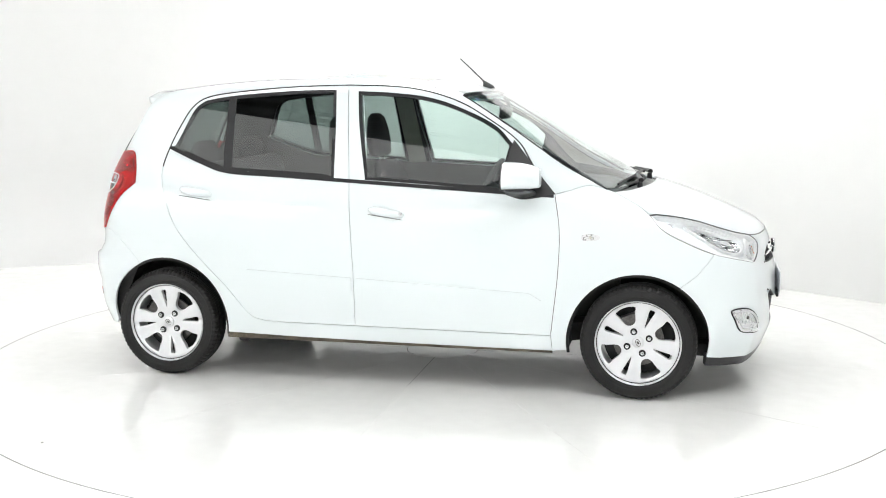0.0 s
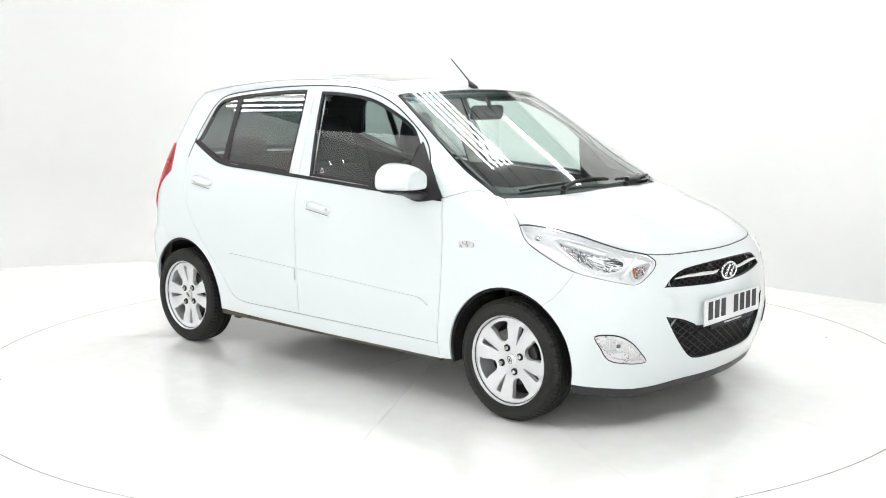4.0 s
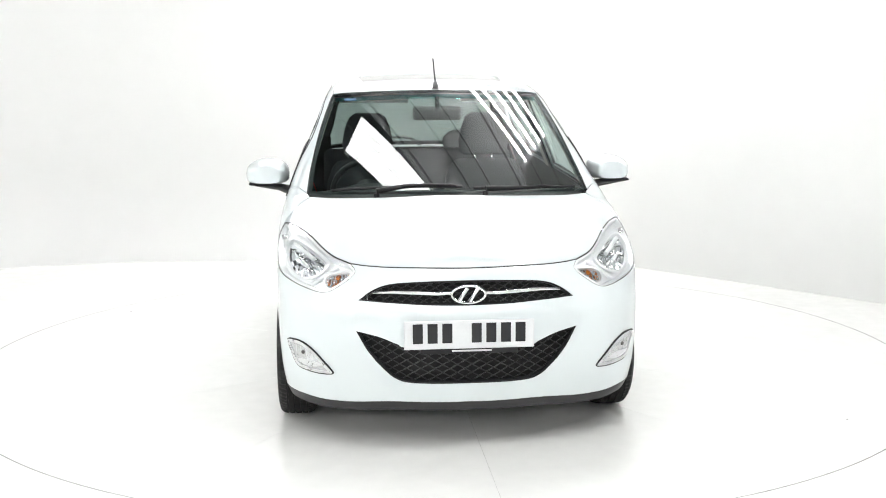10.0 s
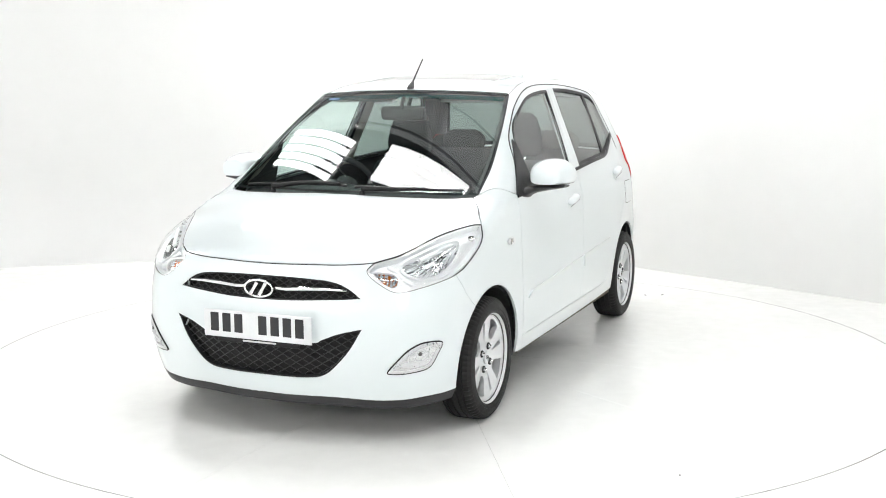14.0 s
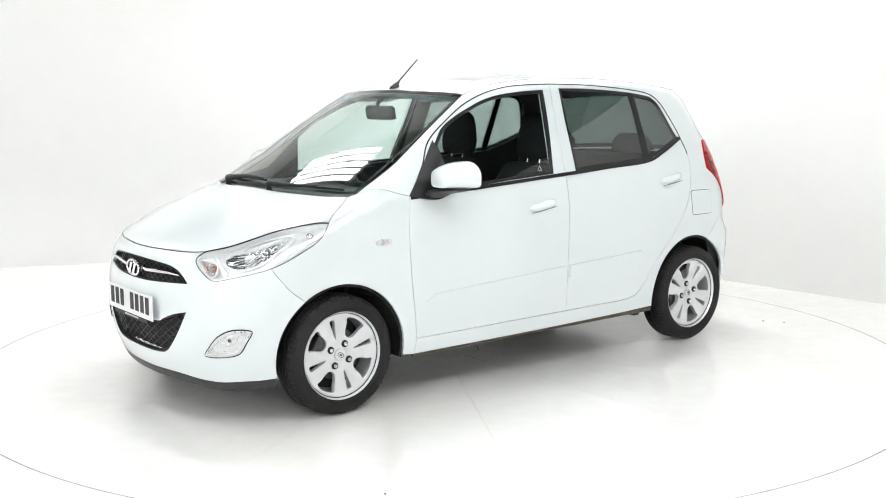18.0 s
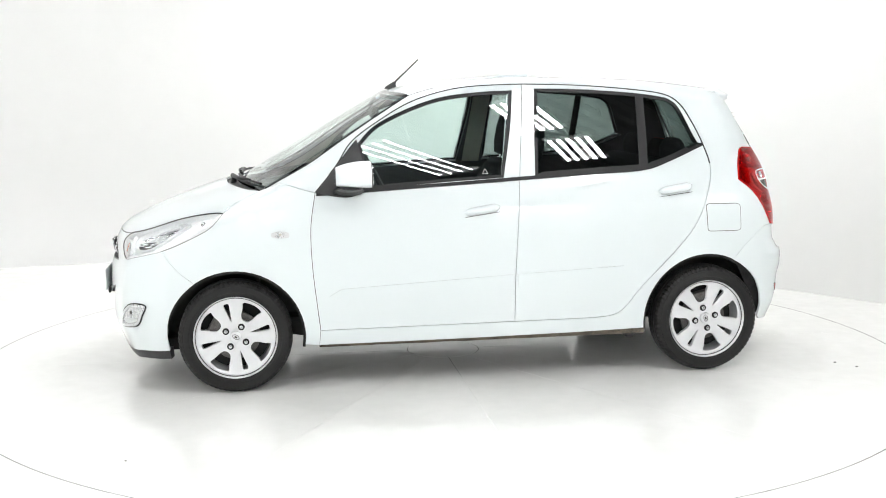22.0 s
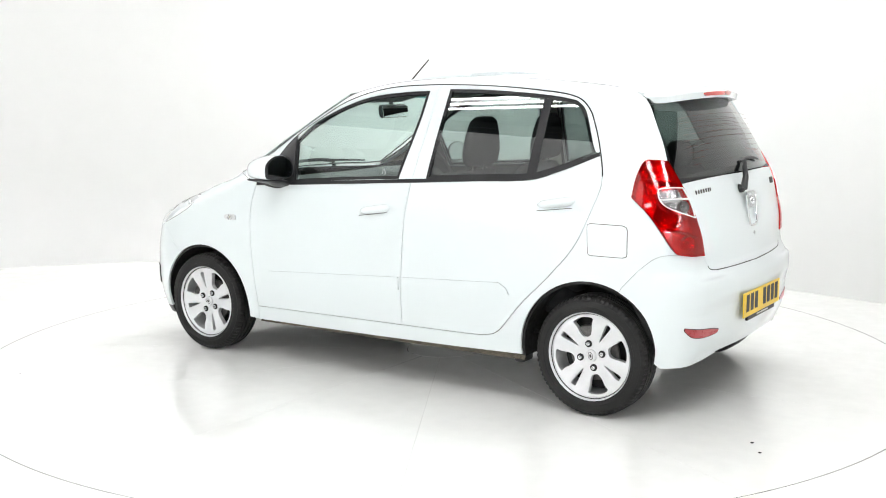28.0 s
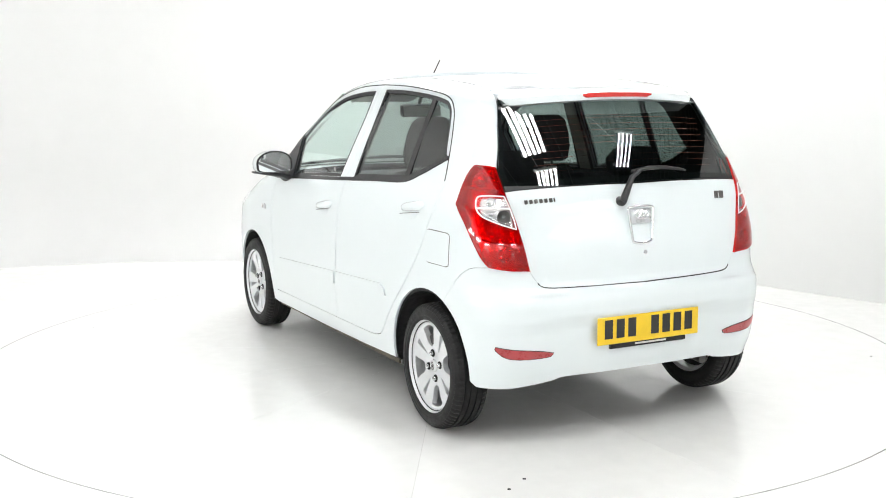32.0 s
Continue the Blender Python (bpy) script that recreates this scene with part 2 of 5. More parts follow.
def fill(outer, holes, step):
    """Triangles that fill a flat outline with holes: points, triangles and how many of the points lie on outlines."""
    from mathutils.geometry import delaunay_2d_cdt
    loops = [outer, *holes]
    lo, hi = outer.min(0), outer.max(0)
    gx, gy = np.meshgrid(np.arange(lo[0], hi[0], step), np.arange(lo[1], hi[1], step))
    g = np.stack([gx.ravel() + (np.arange(gx.size) // gx.shape[1] % 2) * step / 2, gy.ravel()], 1)
    keep = inside(g, outer)
    for h in holes:
        keep &= ~inside(g, h)
    g = g[keep]
    edge = np.concatenate(loops)
    if len(g):
        near = np.array([np.min(np.hypot(*(edge - q).T)) for q in g])
        g = g[near > step * 0.45]
    pts = np.concatenate([edge, g])
    seams, k = [], 0
    for l in loops:
        seams += [(k + i, k + (i + 1) % len(l)) for i in range(len(l))]
        k += len(l)
    vs, _, fs, *_ = delaunay_2d_cdt([Vector(q) for q in pts], seams, [], 0, 1e-6)
    v = np.array([tuple(q) for q in vs])
    f = np.array([t for t in fs if len(t) == 3])
    mid = v[f].mean(1)
    ok = inside(mid, outer)
    for h in holes:
        ok &= ~inside(mid, h)
    return v, f[ok], [len(l) for l in loops]


def basis(d):
    d = np.array(d, float) / np.linalg.norm(d)
    u = np.cross((0, 0, 1) if abs(d[2]) < 0.9 else (1, 0, 0), d)
    u /= np.linalg.norm(u)
    return u, np.cross(d, u), d


def inset_line(line, d, g):
    u, w, d = basis(d)
    line = snap(line)
    f = inset(np.stack([line @ u, line @ w], 1), g)
    return f[:, :1] * u + f[:, 1:2] * w + (line @ d)[:, None] * d


def skin(outline, d, holes=(), gap=0.0015, deep=0.012, lift=0.0, step=0.03, fair=0, bow=0.0, lean=0.0):
    """A piece of the body's skin inside an outline, seen along d, with its edges turned in. Returns points, faces and normals."""
    u, w, d = basis(d)
    outline = snap(outline)
    mid = float((outline @ d).mean())

    def flat(p):
        return np.stack([np.array(p) @ u, np.array(p) @ w], 1)
    o = inset(flat(outline), gap)
    hs = [flat(snap(h)) for h in holes]
    v, f, counts = fill(o, hs, step)
    sd = np.array([mid] * len(v))
    everything = np.concatenate([outline] + [snap(h) for h in holes])
    ef = flat(everything)
    for i, q in enumerate(v):
        sd[i] = (everything[np.argmin(((ef - q) ** 2).sum(1))] @ d)
    p = v[:, :1] * u + v[:, 1:2] * w + sd[:, None] * d
    p = onto(p, d, 0.3, 0.3)
    n = slope_of(p)
    if fair:
        # an even sheet, as blown glass is: a smooth polynomial through the skin
        c, k = v.mean(0), np.abs(v - v.mean(0)).max()
        a, b = ((v - c) / k).T
        terms = [(i, j) for i in range(fair + 1) for j in range(fair + 1 - i)]
        G = np.stack([a ** i * b ** j for i, j in terms], 1)
        co = np.linalg.lstsq(G, p @ d, rcond=None)[0]
        da = sum(q * i * a ** max(i - 1, 0) * b ** j for q, (i, j) in zip(co, terms)) / k
        db = sum(q * j * a ** i * b ** max(j - 1, 0) for q, (i, j) in zip(co, terms)) / k
        p = v[:, :1] * u + v[:, 1:2] * w + (G @ co)[:, None] * d
        n = d - da[:, None] * u - db[:, None] * w
        n /= np.linalg.norm(n, axis=1)[:, None]
    if bow or lean:
        # barrelled from its foot to its head
        up = np.array((0, 0, 1.0)) - d[2] * d
        up /= np.linalg.norm(up)
        h = p @ up
        half = (h.max() - h.min()) / 2
        h = (h - h.min()) / half - 1
        p = p + (bow * (1 - h * h) - lean * half * h)[:, None] * d
        n = n + (2 * bow / half * h + lean)[:, None] * up
        n /= np.linalg.norm(n, axis=1)[:, None]
    p = p + lift * n
    # front faces look outwards
    a = np.cross(p[f[:, 1]] - p[f[:, 0]], p[f[:, 2]] - p[f[:, 0]])
    back = (a * d).sum(1) < 0
    f[back] = f[back][:, ::-1]
    faces = [tuple(t) for t in f]
    P, N = [p], [n]
    base, k = len(p), 0
    if deep:
        for c in counts:
            ring = p[k:k + c]
            t = np.roll(ring, -1, 0) - np.roll(ring, 1, 0)
            side = np.cross(t, n[k:k + c])
            side /= np.linalg.norm(side, axis=1)[:, None] + 1e-9
            pairs = {}
            for tri in f:
                for a, b in ((tri[0], tri[1]), (tri[1], tri[2]), (tri[2], tri[0])):
                    pairs[a, b] = 1
            fwd = sum((k + i, k + (i + 1) % c) in pairs for i in range(c)) > c / 2
            side = side if fwd else -side
            P += [ring, ring - deep * n[k:k + c]]
            N += [side, side]
            for i in range(c):
                j = (i + 1) % c
                q = (base + i, base + c + i, base + c + j, base + j)
                faces.append(q if fwd else q[::-1])
            base += 2 * c
            k += c
    return np.concatenate(P), faces, np.concatenate(N)


def mirrored(m):
    p, f, n = m
    return flip(p), [tuple(t)[::-1] for t in f], flip(n)


def joined(*ms):
    P, F, N, k = [], [], [], 0
    for p, f, n in ms:
        P.append(p)
        N.append(n)
        F += [tuple(i + k for i in t) for t in f]
        k += len(p)
    return np.concatenate(P), F, np.concatenate(N)


def mesh_of(name, m, material):
    p, f, n = m
    me = bpy.data.meshes.new(name)
    me.from_pydata([tuple(q) for q in p], [], [tuple(int(i) for i in t) for t in f])
    me.polygons.foreach_set("use_smooth", [True] * len(me.polygons))
    me.materials.append(M[material])
    me.update()
    if n is not None:
        me.normals_split_custom_set_from_vertices([tuple(q) for q in n])
    return me


def sheet(name, m, material, parent, label=""):
    """A part made of arrays, under its thing."""
    ob = new(name, mesh_of(name, m, material))
    ob.parent = parent
    return tagged(ob, label)


def part(name, bm, material, parent=None, label="", smooth=True, angle=35):
    """A part made of a bmesh, under its thing."""
    me = bpy.data.meshes.new(name)
    bmesh.ops.recalc_face_normals(bm, faces=bm.faces)
    if smooth:
        for f in bm.faces:
            f.smooth = True
        for e in bm.edges:
            e.smooth = len(e.link_faces) == 2 and e.calc_face_angle(0) < radians(angle)
    bm.to_mesh(me)
    bm.free()
    me.materials.append(M[material])
    ob = new(name, me)
    if parent:
        ob.parent = parent
    return tagged(ob, label)


def brick(bm, size, m=None, bevel=0.0, seg=2):
    """A box of that size at the pose m, its edges rounded."""
    r = bmesh.ops.create_cube(bm, size=1, matrix=Matrix.Diagonal((*size, 1)))
    if bevel:
        es = list({e for v in r["verts"] for e in v.link_edges})
        r = bmesh.ops.bevel(bm, geom=es, offset=bevel, segments=seg, affect="EDGES", profile=0.5)
        vs = list({v for f in r["faces"] for v in f.verts})
    else:
        vs = r["verts"]
    if m is not None:
        bmesh.ops.transform(bm, matrix=m, verts=vs)
    return vs


def lathe(bm, profile, n=48, axis="y", m=None):
    """Turns (r, h) profile points round an axis."""
    rings = []
    for r, h in profile:
        ring = []
        for i in range(n):
            a = 2 * math.pi * i / n
            c, s = r * math.cos(a), r * math.sin(a)
            q = Vector((c, h, s)) if axis == "y" else Vector((c, s, h)) if axis == "z" else Vector((h, c, s))
            ring.append(bm.verts.new(m @ q if m is not None else q))
        rings.append(ring)
    for a, b in zip(rings, rings[1:]):
        for i in range(n):
            bm.faces.new((a[i], a[(i + 1) % n], b[(i + 1) % n], b[i]))
    return rings


def rod(bm, pts, r, n=8, ends=True):
    """A round bar along points; r: one radius or one for each point."""
    pts = [Vector([float(c) for c in q]) for q in pts]
    rs = [float(c) for c in r] if hasattr(r, "__len__") else [float(r)] * len(pts)
    rings = []
    for i, q in enumerate(pts):
        t = (pts[min(i + 1, len(pts) - 1)] - pts[max(i - 1, 0)]).normalized()
        u = t.orthogonal().normalized() if i == 0 else (u - t * u.dot(t)).normalized()
        w = t.cross(u)
        rings.append([bm.verts.new(q + rs[i] * (math.cos(a) * u + math.sin(a) * w)) for a in (2 * math.pi * k / n for k in range(n))])
    for a, b in zip(rings, rings[1:]):
        for i in range(n):
            bm.faces.new((a[i], a[(i + 1) % n], b[(i + 1) % n], b[i]))
    if ends:
        bm.faces.new(rings[0][::-1])
        bm.faces.new(rings[-1])


def loft(bm, rings, cap=True):
    """Joins closed rings of points into a body."""
    vs = [[bm.verts.new(tuple(q)) for q in r] for r in rings]
    n = len(vs[0])
    for a, b in zip(vs, vs[1:]):
        for i in range(n):
            bm.faces.new((a[i], a[(i + 1) % n], b[(i + 1) % n], b[i]))
    if cap:
        bm.faces.new(vs[0][::-1])
        bm.faces.new(vs[-1])
    return vs


def slab(outline, thick, holes=(), relief=None, step=0.03):
    """A flat plate with holes in the x-z plane, its front at y=0 (or at relief(x, z)) and its back thick behind it, towards -y."""
    v, f, counts = fill(np.array(outline, float), [np.array(h, float) for h in holes], step)
    y = np.array([float(relief(*q)) for q in v]) if relief else np.zeros(len(v))
    bm = bmesh.new()
    a = [bm.verts.new((q[0], h, q[1])) for q, h in zip(v, y)]
    b = [bm.verts.new((q[0], h - thick, q[1])) for q, h in zip(v, y)]
    for t in f:
        bm.faces.new([a[i] for i in t])
        bm.faces.new([b[i] for i in t[::-1]])
    k = 0
    for c in counts:
        for i in range(c):
            j = (i + 1) % c
            bm.faces.new((a[k + i], a[k + j], b[k + j], b[k + i]))
        k += c
    return bm
# ---- the booth ----
TABLE_R = 2.512


def ring_sheet(bm, r, pts, z):
    """A flat floor between a circle and an outer outline of as many points."""
    n = len(pts)
    a = [bm.verts.new((r * math.cos(2 * math.pi * i / n), r * math.sin(2 * math.pi * i / n), z)) for i in range(n)]
    b = [bm.verts.new((*q, z)) for q in pts]
    for i in range(n):
        j = (i + 1) % n
        bm.faces.new((a[i], b[i], b[j], a[j]))


def build_booth():
    # plan of the white walls, round the turntable
    plan = [(-5.6, -9.0), (5.6, -9.0), (5.6, -1.75), (0.52, 3.92)] + [(-2.3 + 3.3 * math.cos(a), 0.62 + 3.3 * math.sin(a)) for a in np.radians(np.linspace(90, 180, 37))]
    n = 144
    rim = []
    for i in range(n):
        a = 2 * math.pi * i / n
        d = Vector((math.cos(a), math.sin(a)))
        best = 99
        for p, q in zip(plan, plan[1:] + plan[:1]):
            p, q = Vector(p), Vector(q)
            e = q - p
            den = d.x * e.y - d.y * e.x
            if abs(den) > 1e-9:
                s = (p.x * e.y - p.y * e.x) / den
                k = (p.x * d.y - p.y * d.x) / den
                if s > 0 and -1e-6 <= k <= 1 + 1e-6:
                    best = min(best, s)
        rim.append(tuple(d * (best + 0.1)))
    bm = bmesh.new()
    ring_sheet(bm, TABLE_R + 0.006, rim, 0.0)
    tagged(part("floor", bm, "floor"), "glossy white painted studio floor round the turntable", "floor", kind="structure")
    bm = bmesh.new()
    lathe(bm, [(TABLE_R - 0.05, -0.03), (TABLE_R + 0.06, -0.03), (TABLE_R + 0.06, -0.002), (TABLE_R + 0.0065, -0.002)], 144, "z")
    tagged(part("floor_trench", bm, "crack"), "dark narrow slot round the turntable", "floor gap", kind="structure")
    # straight walls, and the curved corner as one smooth sheet
    def profile(cove):
        top = 3.68 if cove else 3.0
        prof = [(0.0, top), (0.12, top), (0.12, -0.02)]
        if cove:
            r = 0.7
            return prof + [(-r, -0.02), (-r, 0.001)] + [(-r + r * math.sin(t), 0.001 + r - r * math.cos(t)) for t in np.linspace(0.05, math.pi / 2, 14)]
        return prof + [(0.0, -0.02)]

    def wall(name, stations, cove):
        bm = bmesh.new()
        loft(bm, [[Vector((*p, 0)) + o * Vector((*n, 0)) + Vector((0, 0, h)) for o, h in profile(cove)] for p, n in stations])
        tagged(part(name, bm, "wall"), "plain white studio wall", "wall", kind="structure")
    corner = len(plan) - 37
    for name, p, q in zip(("wall_south", "wall_east", "wall_north_east", "wall_north"), plan, plan[1:]):
        e = (Vector(q) - Vector(p)).normalized()
        n = (e.y, -e.x)
        wall(name, [(p, n), (q, n)], name == "wall_north")
    turns = np.radians(np.linspace(90, 180, 37))
    wall("wall_cyclorama", [(p, (math.cos(a), math.sin(a))) for p, a in zip(plan[corner:], turns)], True)
    wall("wall_west", [(plan[-1], (-1, 0)), (plan[0], (-1, 0))], True)
    # the hall's roof lies askew: pale ribbed panels beyond a line over the turntable, dark corrugated sheet before it
    skew = pose(0, 0, 0, 0, 0, -45)
    bm = bmesh.new()
    brick(bm, (7.9, 5.0, 0.05), skew @ pose(-1.55, 2.5, 3.75))
    tagged(part("ceiling", bm, "panel", smooth=False), "pale ribbed ceiling panels with an open bay", "ceiling", kind="structure")
    # near panels, unseen: their soft glow is added as fill light
    bm = bmesh.new()
    brick(bm, (7.9, 2.25, 0.05), skew @ pose(-1.55, -4.875, 3.75))
    tagged(part("ceiling_fill_glow", bm, "fill_panel", smooth=False), "pale ceiling panels with an added soft fill glow", "ceiling", kind="structure")
    bm = bmesh.new()
    for k, v in enumerate(np.arange(0.05, 5.0, 0.33)):
        brick(bm, (7.9, 0.010 + 0.008 * (k % 3 == 0), 0.02), skew @ pose(-1.55, v + 0.04 * math.sin(k * 2.3), 3.717))
    tagged(part("ceiling_trim", bm, "roofing", smooth=False), "thin dark joints between the ceiling panels", "trim", kind="structure")
    bm = bmesh.new()
    ys = np.arange(-9.5, 9.51, 0.1)
    rows = [[bm.verts.new(skew @ Vector((x, y, 4.9 + 0.04 * (i % 2)))) for i, y in enumerate(ys)] for x in (-12.5, 12.5)]
    for i in range(len(ys) - 1):
        bm.faces.new((rows[0][i], rows[1][i], rows[1][i + 1], rows[0][i + 1]))
    for y in np.arange(-9, 9.1, 1.5):
        brick(bm, (24, 0.09, 0.16), skew @ pose(0, y, 4.8))
    tagged(part("hall_roof", bm, "roofing", smooth=False), "dark corrugated metal hall roof with purlins", "roof", kind="structure")
    for name, x0, y0, sx, sy in (("hall_wall_1", 0, 5.6, 14, 0.1), ("hall_wall_2", 0, -10.6, 14, 0.1), ("hall_wall_3", -7.05, -2.5, 0.1, 16.3), ("hall_wall_4", 7.05, -2.5, 0.1, 16.3)):
        bm = bmesh.new()
        brick(bm, (sx, sy, 5.2), pose(x0, y0, 2.58))
        tagged(part(name, bm, "roofing", smooth=False), "dark hall wall behind the booth", "wall", kind="structure")
    # banks of fluorescent tubes, the unseen fill banks among them
    for x, y, z, turn, length, gap, count, r in BANKS:
        bank = tagged(new("light_bank"), "hanging bank of white fluorescent tubes, seen mirrored or added as fill", "ceiling light", "light banks")
        bank.matrix_basis = pose(x, y, z, 0, 0, turn)
        bm = bmesh.new()
        w = gap * (count - 1) + 0.1
        for e in (-0.5, 0.5):
            brick(bm, (0.05, w, 0.05), pose(e * length, 0, 0.05))
        brick(bm, (length + 0.04, 0.06, 0.03), pose(0, 0, 0.085))
        brick(bm, (0.015, 0.015, 4.88 - z), pose(0, 0, 0.07 + (4.88 - z) / 2))
        part("hanging_frame", bm, "batten", bank)
        for k in range(count):
            bm = bmesh.new()
            lathe(bm, [(0.006, -length / 2), (r, -length / 2), (r, length / 2), (0.006, length / 2)], 10, "x")
            t = part("tube", bm, "opal" if r > 0.03 else "tube", bank)
            t.location = (0, (k - (count - 1) / 2) * gap, 0.0)


def build_turntable():
    tb = tagged(new("turntable"), "round white turntable with worn radial joints and scuffs", "turntable", kind="structure")
    # sectors with fine joints, round a hub plate
    n, hub, g, m = 12, 0.20, 0.0005, 16
    for k in range(n):
        bm = bmesh.new()
        a0, a1 = 2 * math.pi * k / n, 2 * math.pi * (k + 1) / n
        inner, outer = [], []
        for i in range(m + 1):
            for lst, r in ((inner, hub + 0.002), (outer, TABLE_R)):
                a = a0 + g / r + (a1 - a0 - 2 * g / r) * i / m
                lst.append((r * math.cos(a), r * math.sin(a)))
        ring = [bm.verts.new((*q, 0.0)) for q in inner + outer[::-1]]
        low = [bm.verts.new((*q, -0.0015)) for q in inner + outer[::-1]]
        for i in range(m):
            bm.faces.new((ring[i], ring[i + 1], ring[-2 - i], ring[-1 - i]))
        for i in range(len(ring)):
            j = (i + 1) % len(ring)
            bm.faces.new((ring[i], low[i], low[j], ring[j]))
        part("deck_panel", bm, "floor", tb, smooth=False)
    bm = bmesh.new()
    lathe(bm, [(0.001, 0.0), (hub - 0.002, 0.0), (hub - 0.002, -0.0015)], 40, "z")
    part("hub_plate", bm, "floor", tb, smooth=False)
    bm = bmesh.new()
    lathe(bm, [(0.001, -0.0018), (TABLE_R, -0.0018)], 96, "z")
    part("bed", bm, "joint", tb)
    # the hub's dark gap, and four radial joints worn open near it
    bm = bmesh.new()
    lathe(bm, [(hub - 0.002, -0.0012), (hub + 0.0022, -0.0012)], 64, "z")
    part("hub_gap", bm, "crack", tb, smooth=False)
    for k, far in ((0, 0.95), (3, 0.62), (6, 0.55), (9, 0.8)):
        a = 2 * math.pi * k / n
        bm = bmesh.new()
        steps = np.linspace(hub + 0.003, far, 14)
        side = [[bm.verts.new((r * math.cos(a) - e * w * math.sin(a), r * math.sin(a) + e * w * math.cos(a), 0.0004)) for r, w in zip(steps, 0.0016 * (1 - 0.7 * np.linspace(0, 1, 14)) * (1 + 0.4 * np.sin(steps * 71)))] for e in (-1, 1)]
        for i in range(13):
            bm.faces.new((side[0][i], side[0][i + 1], side[1][i + 1], side[1][i]))
        part("worn_joint", bm, "crack", tb, smooth=False)
    # scraps of grit near the rim
    for i, (x, y, s) in enumerate(((-1.925, 0.735, 0.009), (-1.99, 0.84, 0.009), (-1.2, -1.9, 0.006), (1.6, 1.7, 0.005))):
        bm = bmesh.new()
        bmesh.ops.create_icosphere(bm, subdivisions=1, radius=s)
        for v in bm.verts:
            v.co = v.co * (1 + 0.4 * noise.noise(v.co * 90 + Vector((i, 0, 0))))
            v.co.z = max(v.co.z * 0.35, -0.001)
        g = part("grit", bm, "speck", tb)
        g.location = (x - 0.073, y - 0.054, 0.002)
    return tb


build_booth()
turntable = build_turntable()
# ---- the car: x forward, y to its left, z up, its origin on the ground between the axles ----
car = tagged(new("hatchback_car"), "small white five-door hatchback car on the turntable", "car")

# lines on the skin, left side; the right side mirrors them
SCREEN_BASE = spline([(1.19, 0, 0.985), (1.165, 0.24, 0.985), (1.09, 0.53, 0.98), (1.03, 0.65, 0.977)])
SCREEN_SIDE = spline([(1.03, 0.65, 0.977), (0.835, 0.637, 1.091), (0.637, 0.604, 1.216), (0.461, 0.568, 1.332), (0.318, 0.534, 1.42)])
SCREEN_TOP = spline([(0.318, 0.534, 1.42), (0.357, 0.35, 1.43), (0.379, 0.18, 1.435), (0.388, 0, 1.437)])
ROOF_SIDE = spline([(0.318, 0.534, 1.42), (0.0, 0.503, 1.48), (-0.5, 0.487, 1.49), (-0.9, 0.478, 1.483), (-1.12, 0.485, 1.46), (-1.25, 0.495, 1.43)])
ROOF_BACK = spline([(-1.25, 0.495, 1.43), (-1.27, 0.3, 1.45), (-1.28, 0, 1.455)])
GLASS_SIDE = spline([(-1.25, 0.495, 1.43), (-1.335, 0.518, 1.397), (-1.40, 0.552, 1.284), (-1.434, 0.569, 1.217), (-1.467, 0.593, 1.135)], 5)
LAMP_INNER = spline([(-1.467, 0.596, 1.135), (-1.528, 0.592, 1.038), (-1.582, 0.56, 0.89), (-1.614, 0.525, 0.727)])
LAMP_BOTTOM = spline([(-1.614, 0.525, 0.727), (-1.59, 0.61, 0.732), (-1.555, 0.68, 0.745)])
LAMP_OUTER = spline([(-1.555, 0.68, 0.745), (-1.527, 0.703, 0.788), (-1.448, 0.724, 0.905), (-1.357, 0.717, 0.984)])
LAMP_RISE = spline([(-1.357, 0.717, 0.984), (-1.364, 0.686, 1.07), (-1.385, 0.652, 1.136), (-1.42, 0.63, 1.14), (-1.467, 0.596, 1.135)])
GATE_BOTTOM = spline([(-1.614, 0.525, 0.727), (-1.62, 0.497, 0.684), (-1.637, 0.45, 0.658), (-1.66, 0.25, 0.652), (-1.672, 0, 0.65)])
BUMPER_TOP_R = spline([(-1.341, 0.764, 0.596), (-1.42, 0.755, 0.68), (-1.49, 0.735, 0.735), (-1.555, 0.68, 0.745)])
RAIL_FRONT = spline([(0.795, 0.741, 0.957), (0.69, 0.68, 1.075), (0.595, 0.625, 1.19), (0.455, 0.59, 1.292), (0.317, 0.565, 1.372), (0.147, 0.55, 1.434),
                     (-0.023, 0.541, 1.461), (-0.262, 0.54, 1.469)])
RAIL_REAR = spline([(-0.262, 0.54, 1.469), (-0.533, 0.545, 1.463), (-0.816, 0.555, 1.442), (-1.0, 0.565, 1.415), (-1.083, 0.583, 1.365), (-1.134, 0.614, 1.281),
                    (-1.182, 0.659, 1.165), (-1.211, 0.702, 1.047), (-1.189, 0.742, 0.939), (-1.122, 0.771, 0.775), (-1.011, 0.782, 0.637),
                    (-0.845, 0.785, 0.47), (-0.736, 0.78, 0.343), (-0.667, 0.778, 0.312), (-0.568, 0.778, 0.304)])
DOOR_FOOT_R = spline([(-0.568, 0.778, 0.304), (-0.178, 0.78, 0.301)])
DOOR_FOOT_F = spline([(-0.178, 0.78, 0.301), (0.3, 0.78, 0.297), (0.783, 0.779, 0.293)])
B_SEAM = spline([(-0.178, 0.78, 0.301), (-0.18, 0.79, 0.507), (-0.191, 0.786, 0.731), (-0.212, 0.73, 1.016), (-0.24, 0.63, 1.26), (-0.262, 0.54, 1.469)])
A_SEAM = spline([(0.783, 0.779, 0.293), (0.796, 0.788, 0.406), (0.816, 0.79, 0.603), (0.820, 0.784, 0.796), (0.795, 0.741, 0.957)])
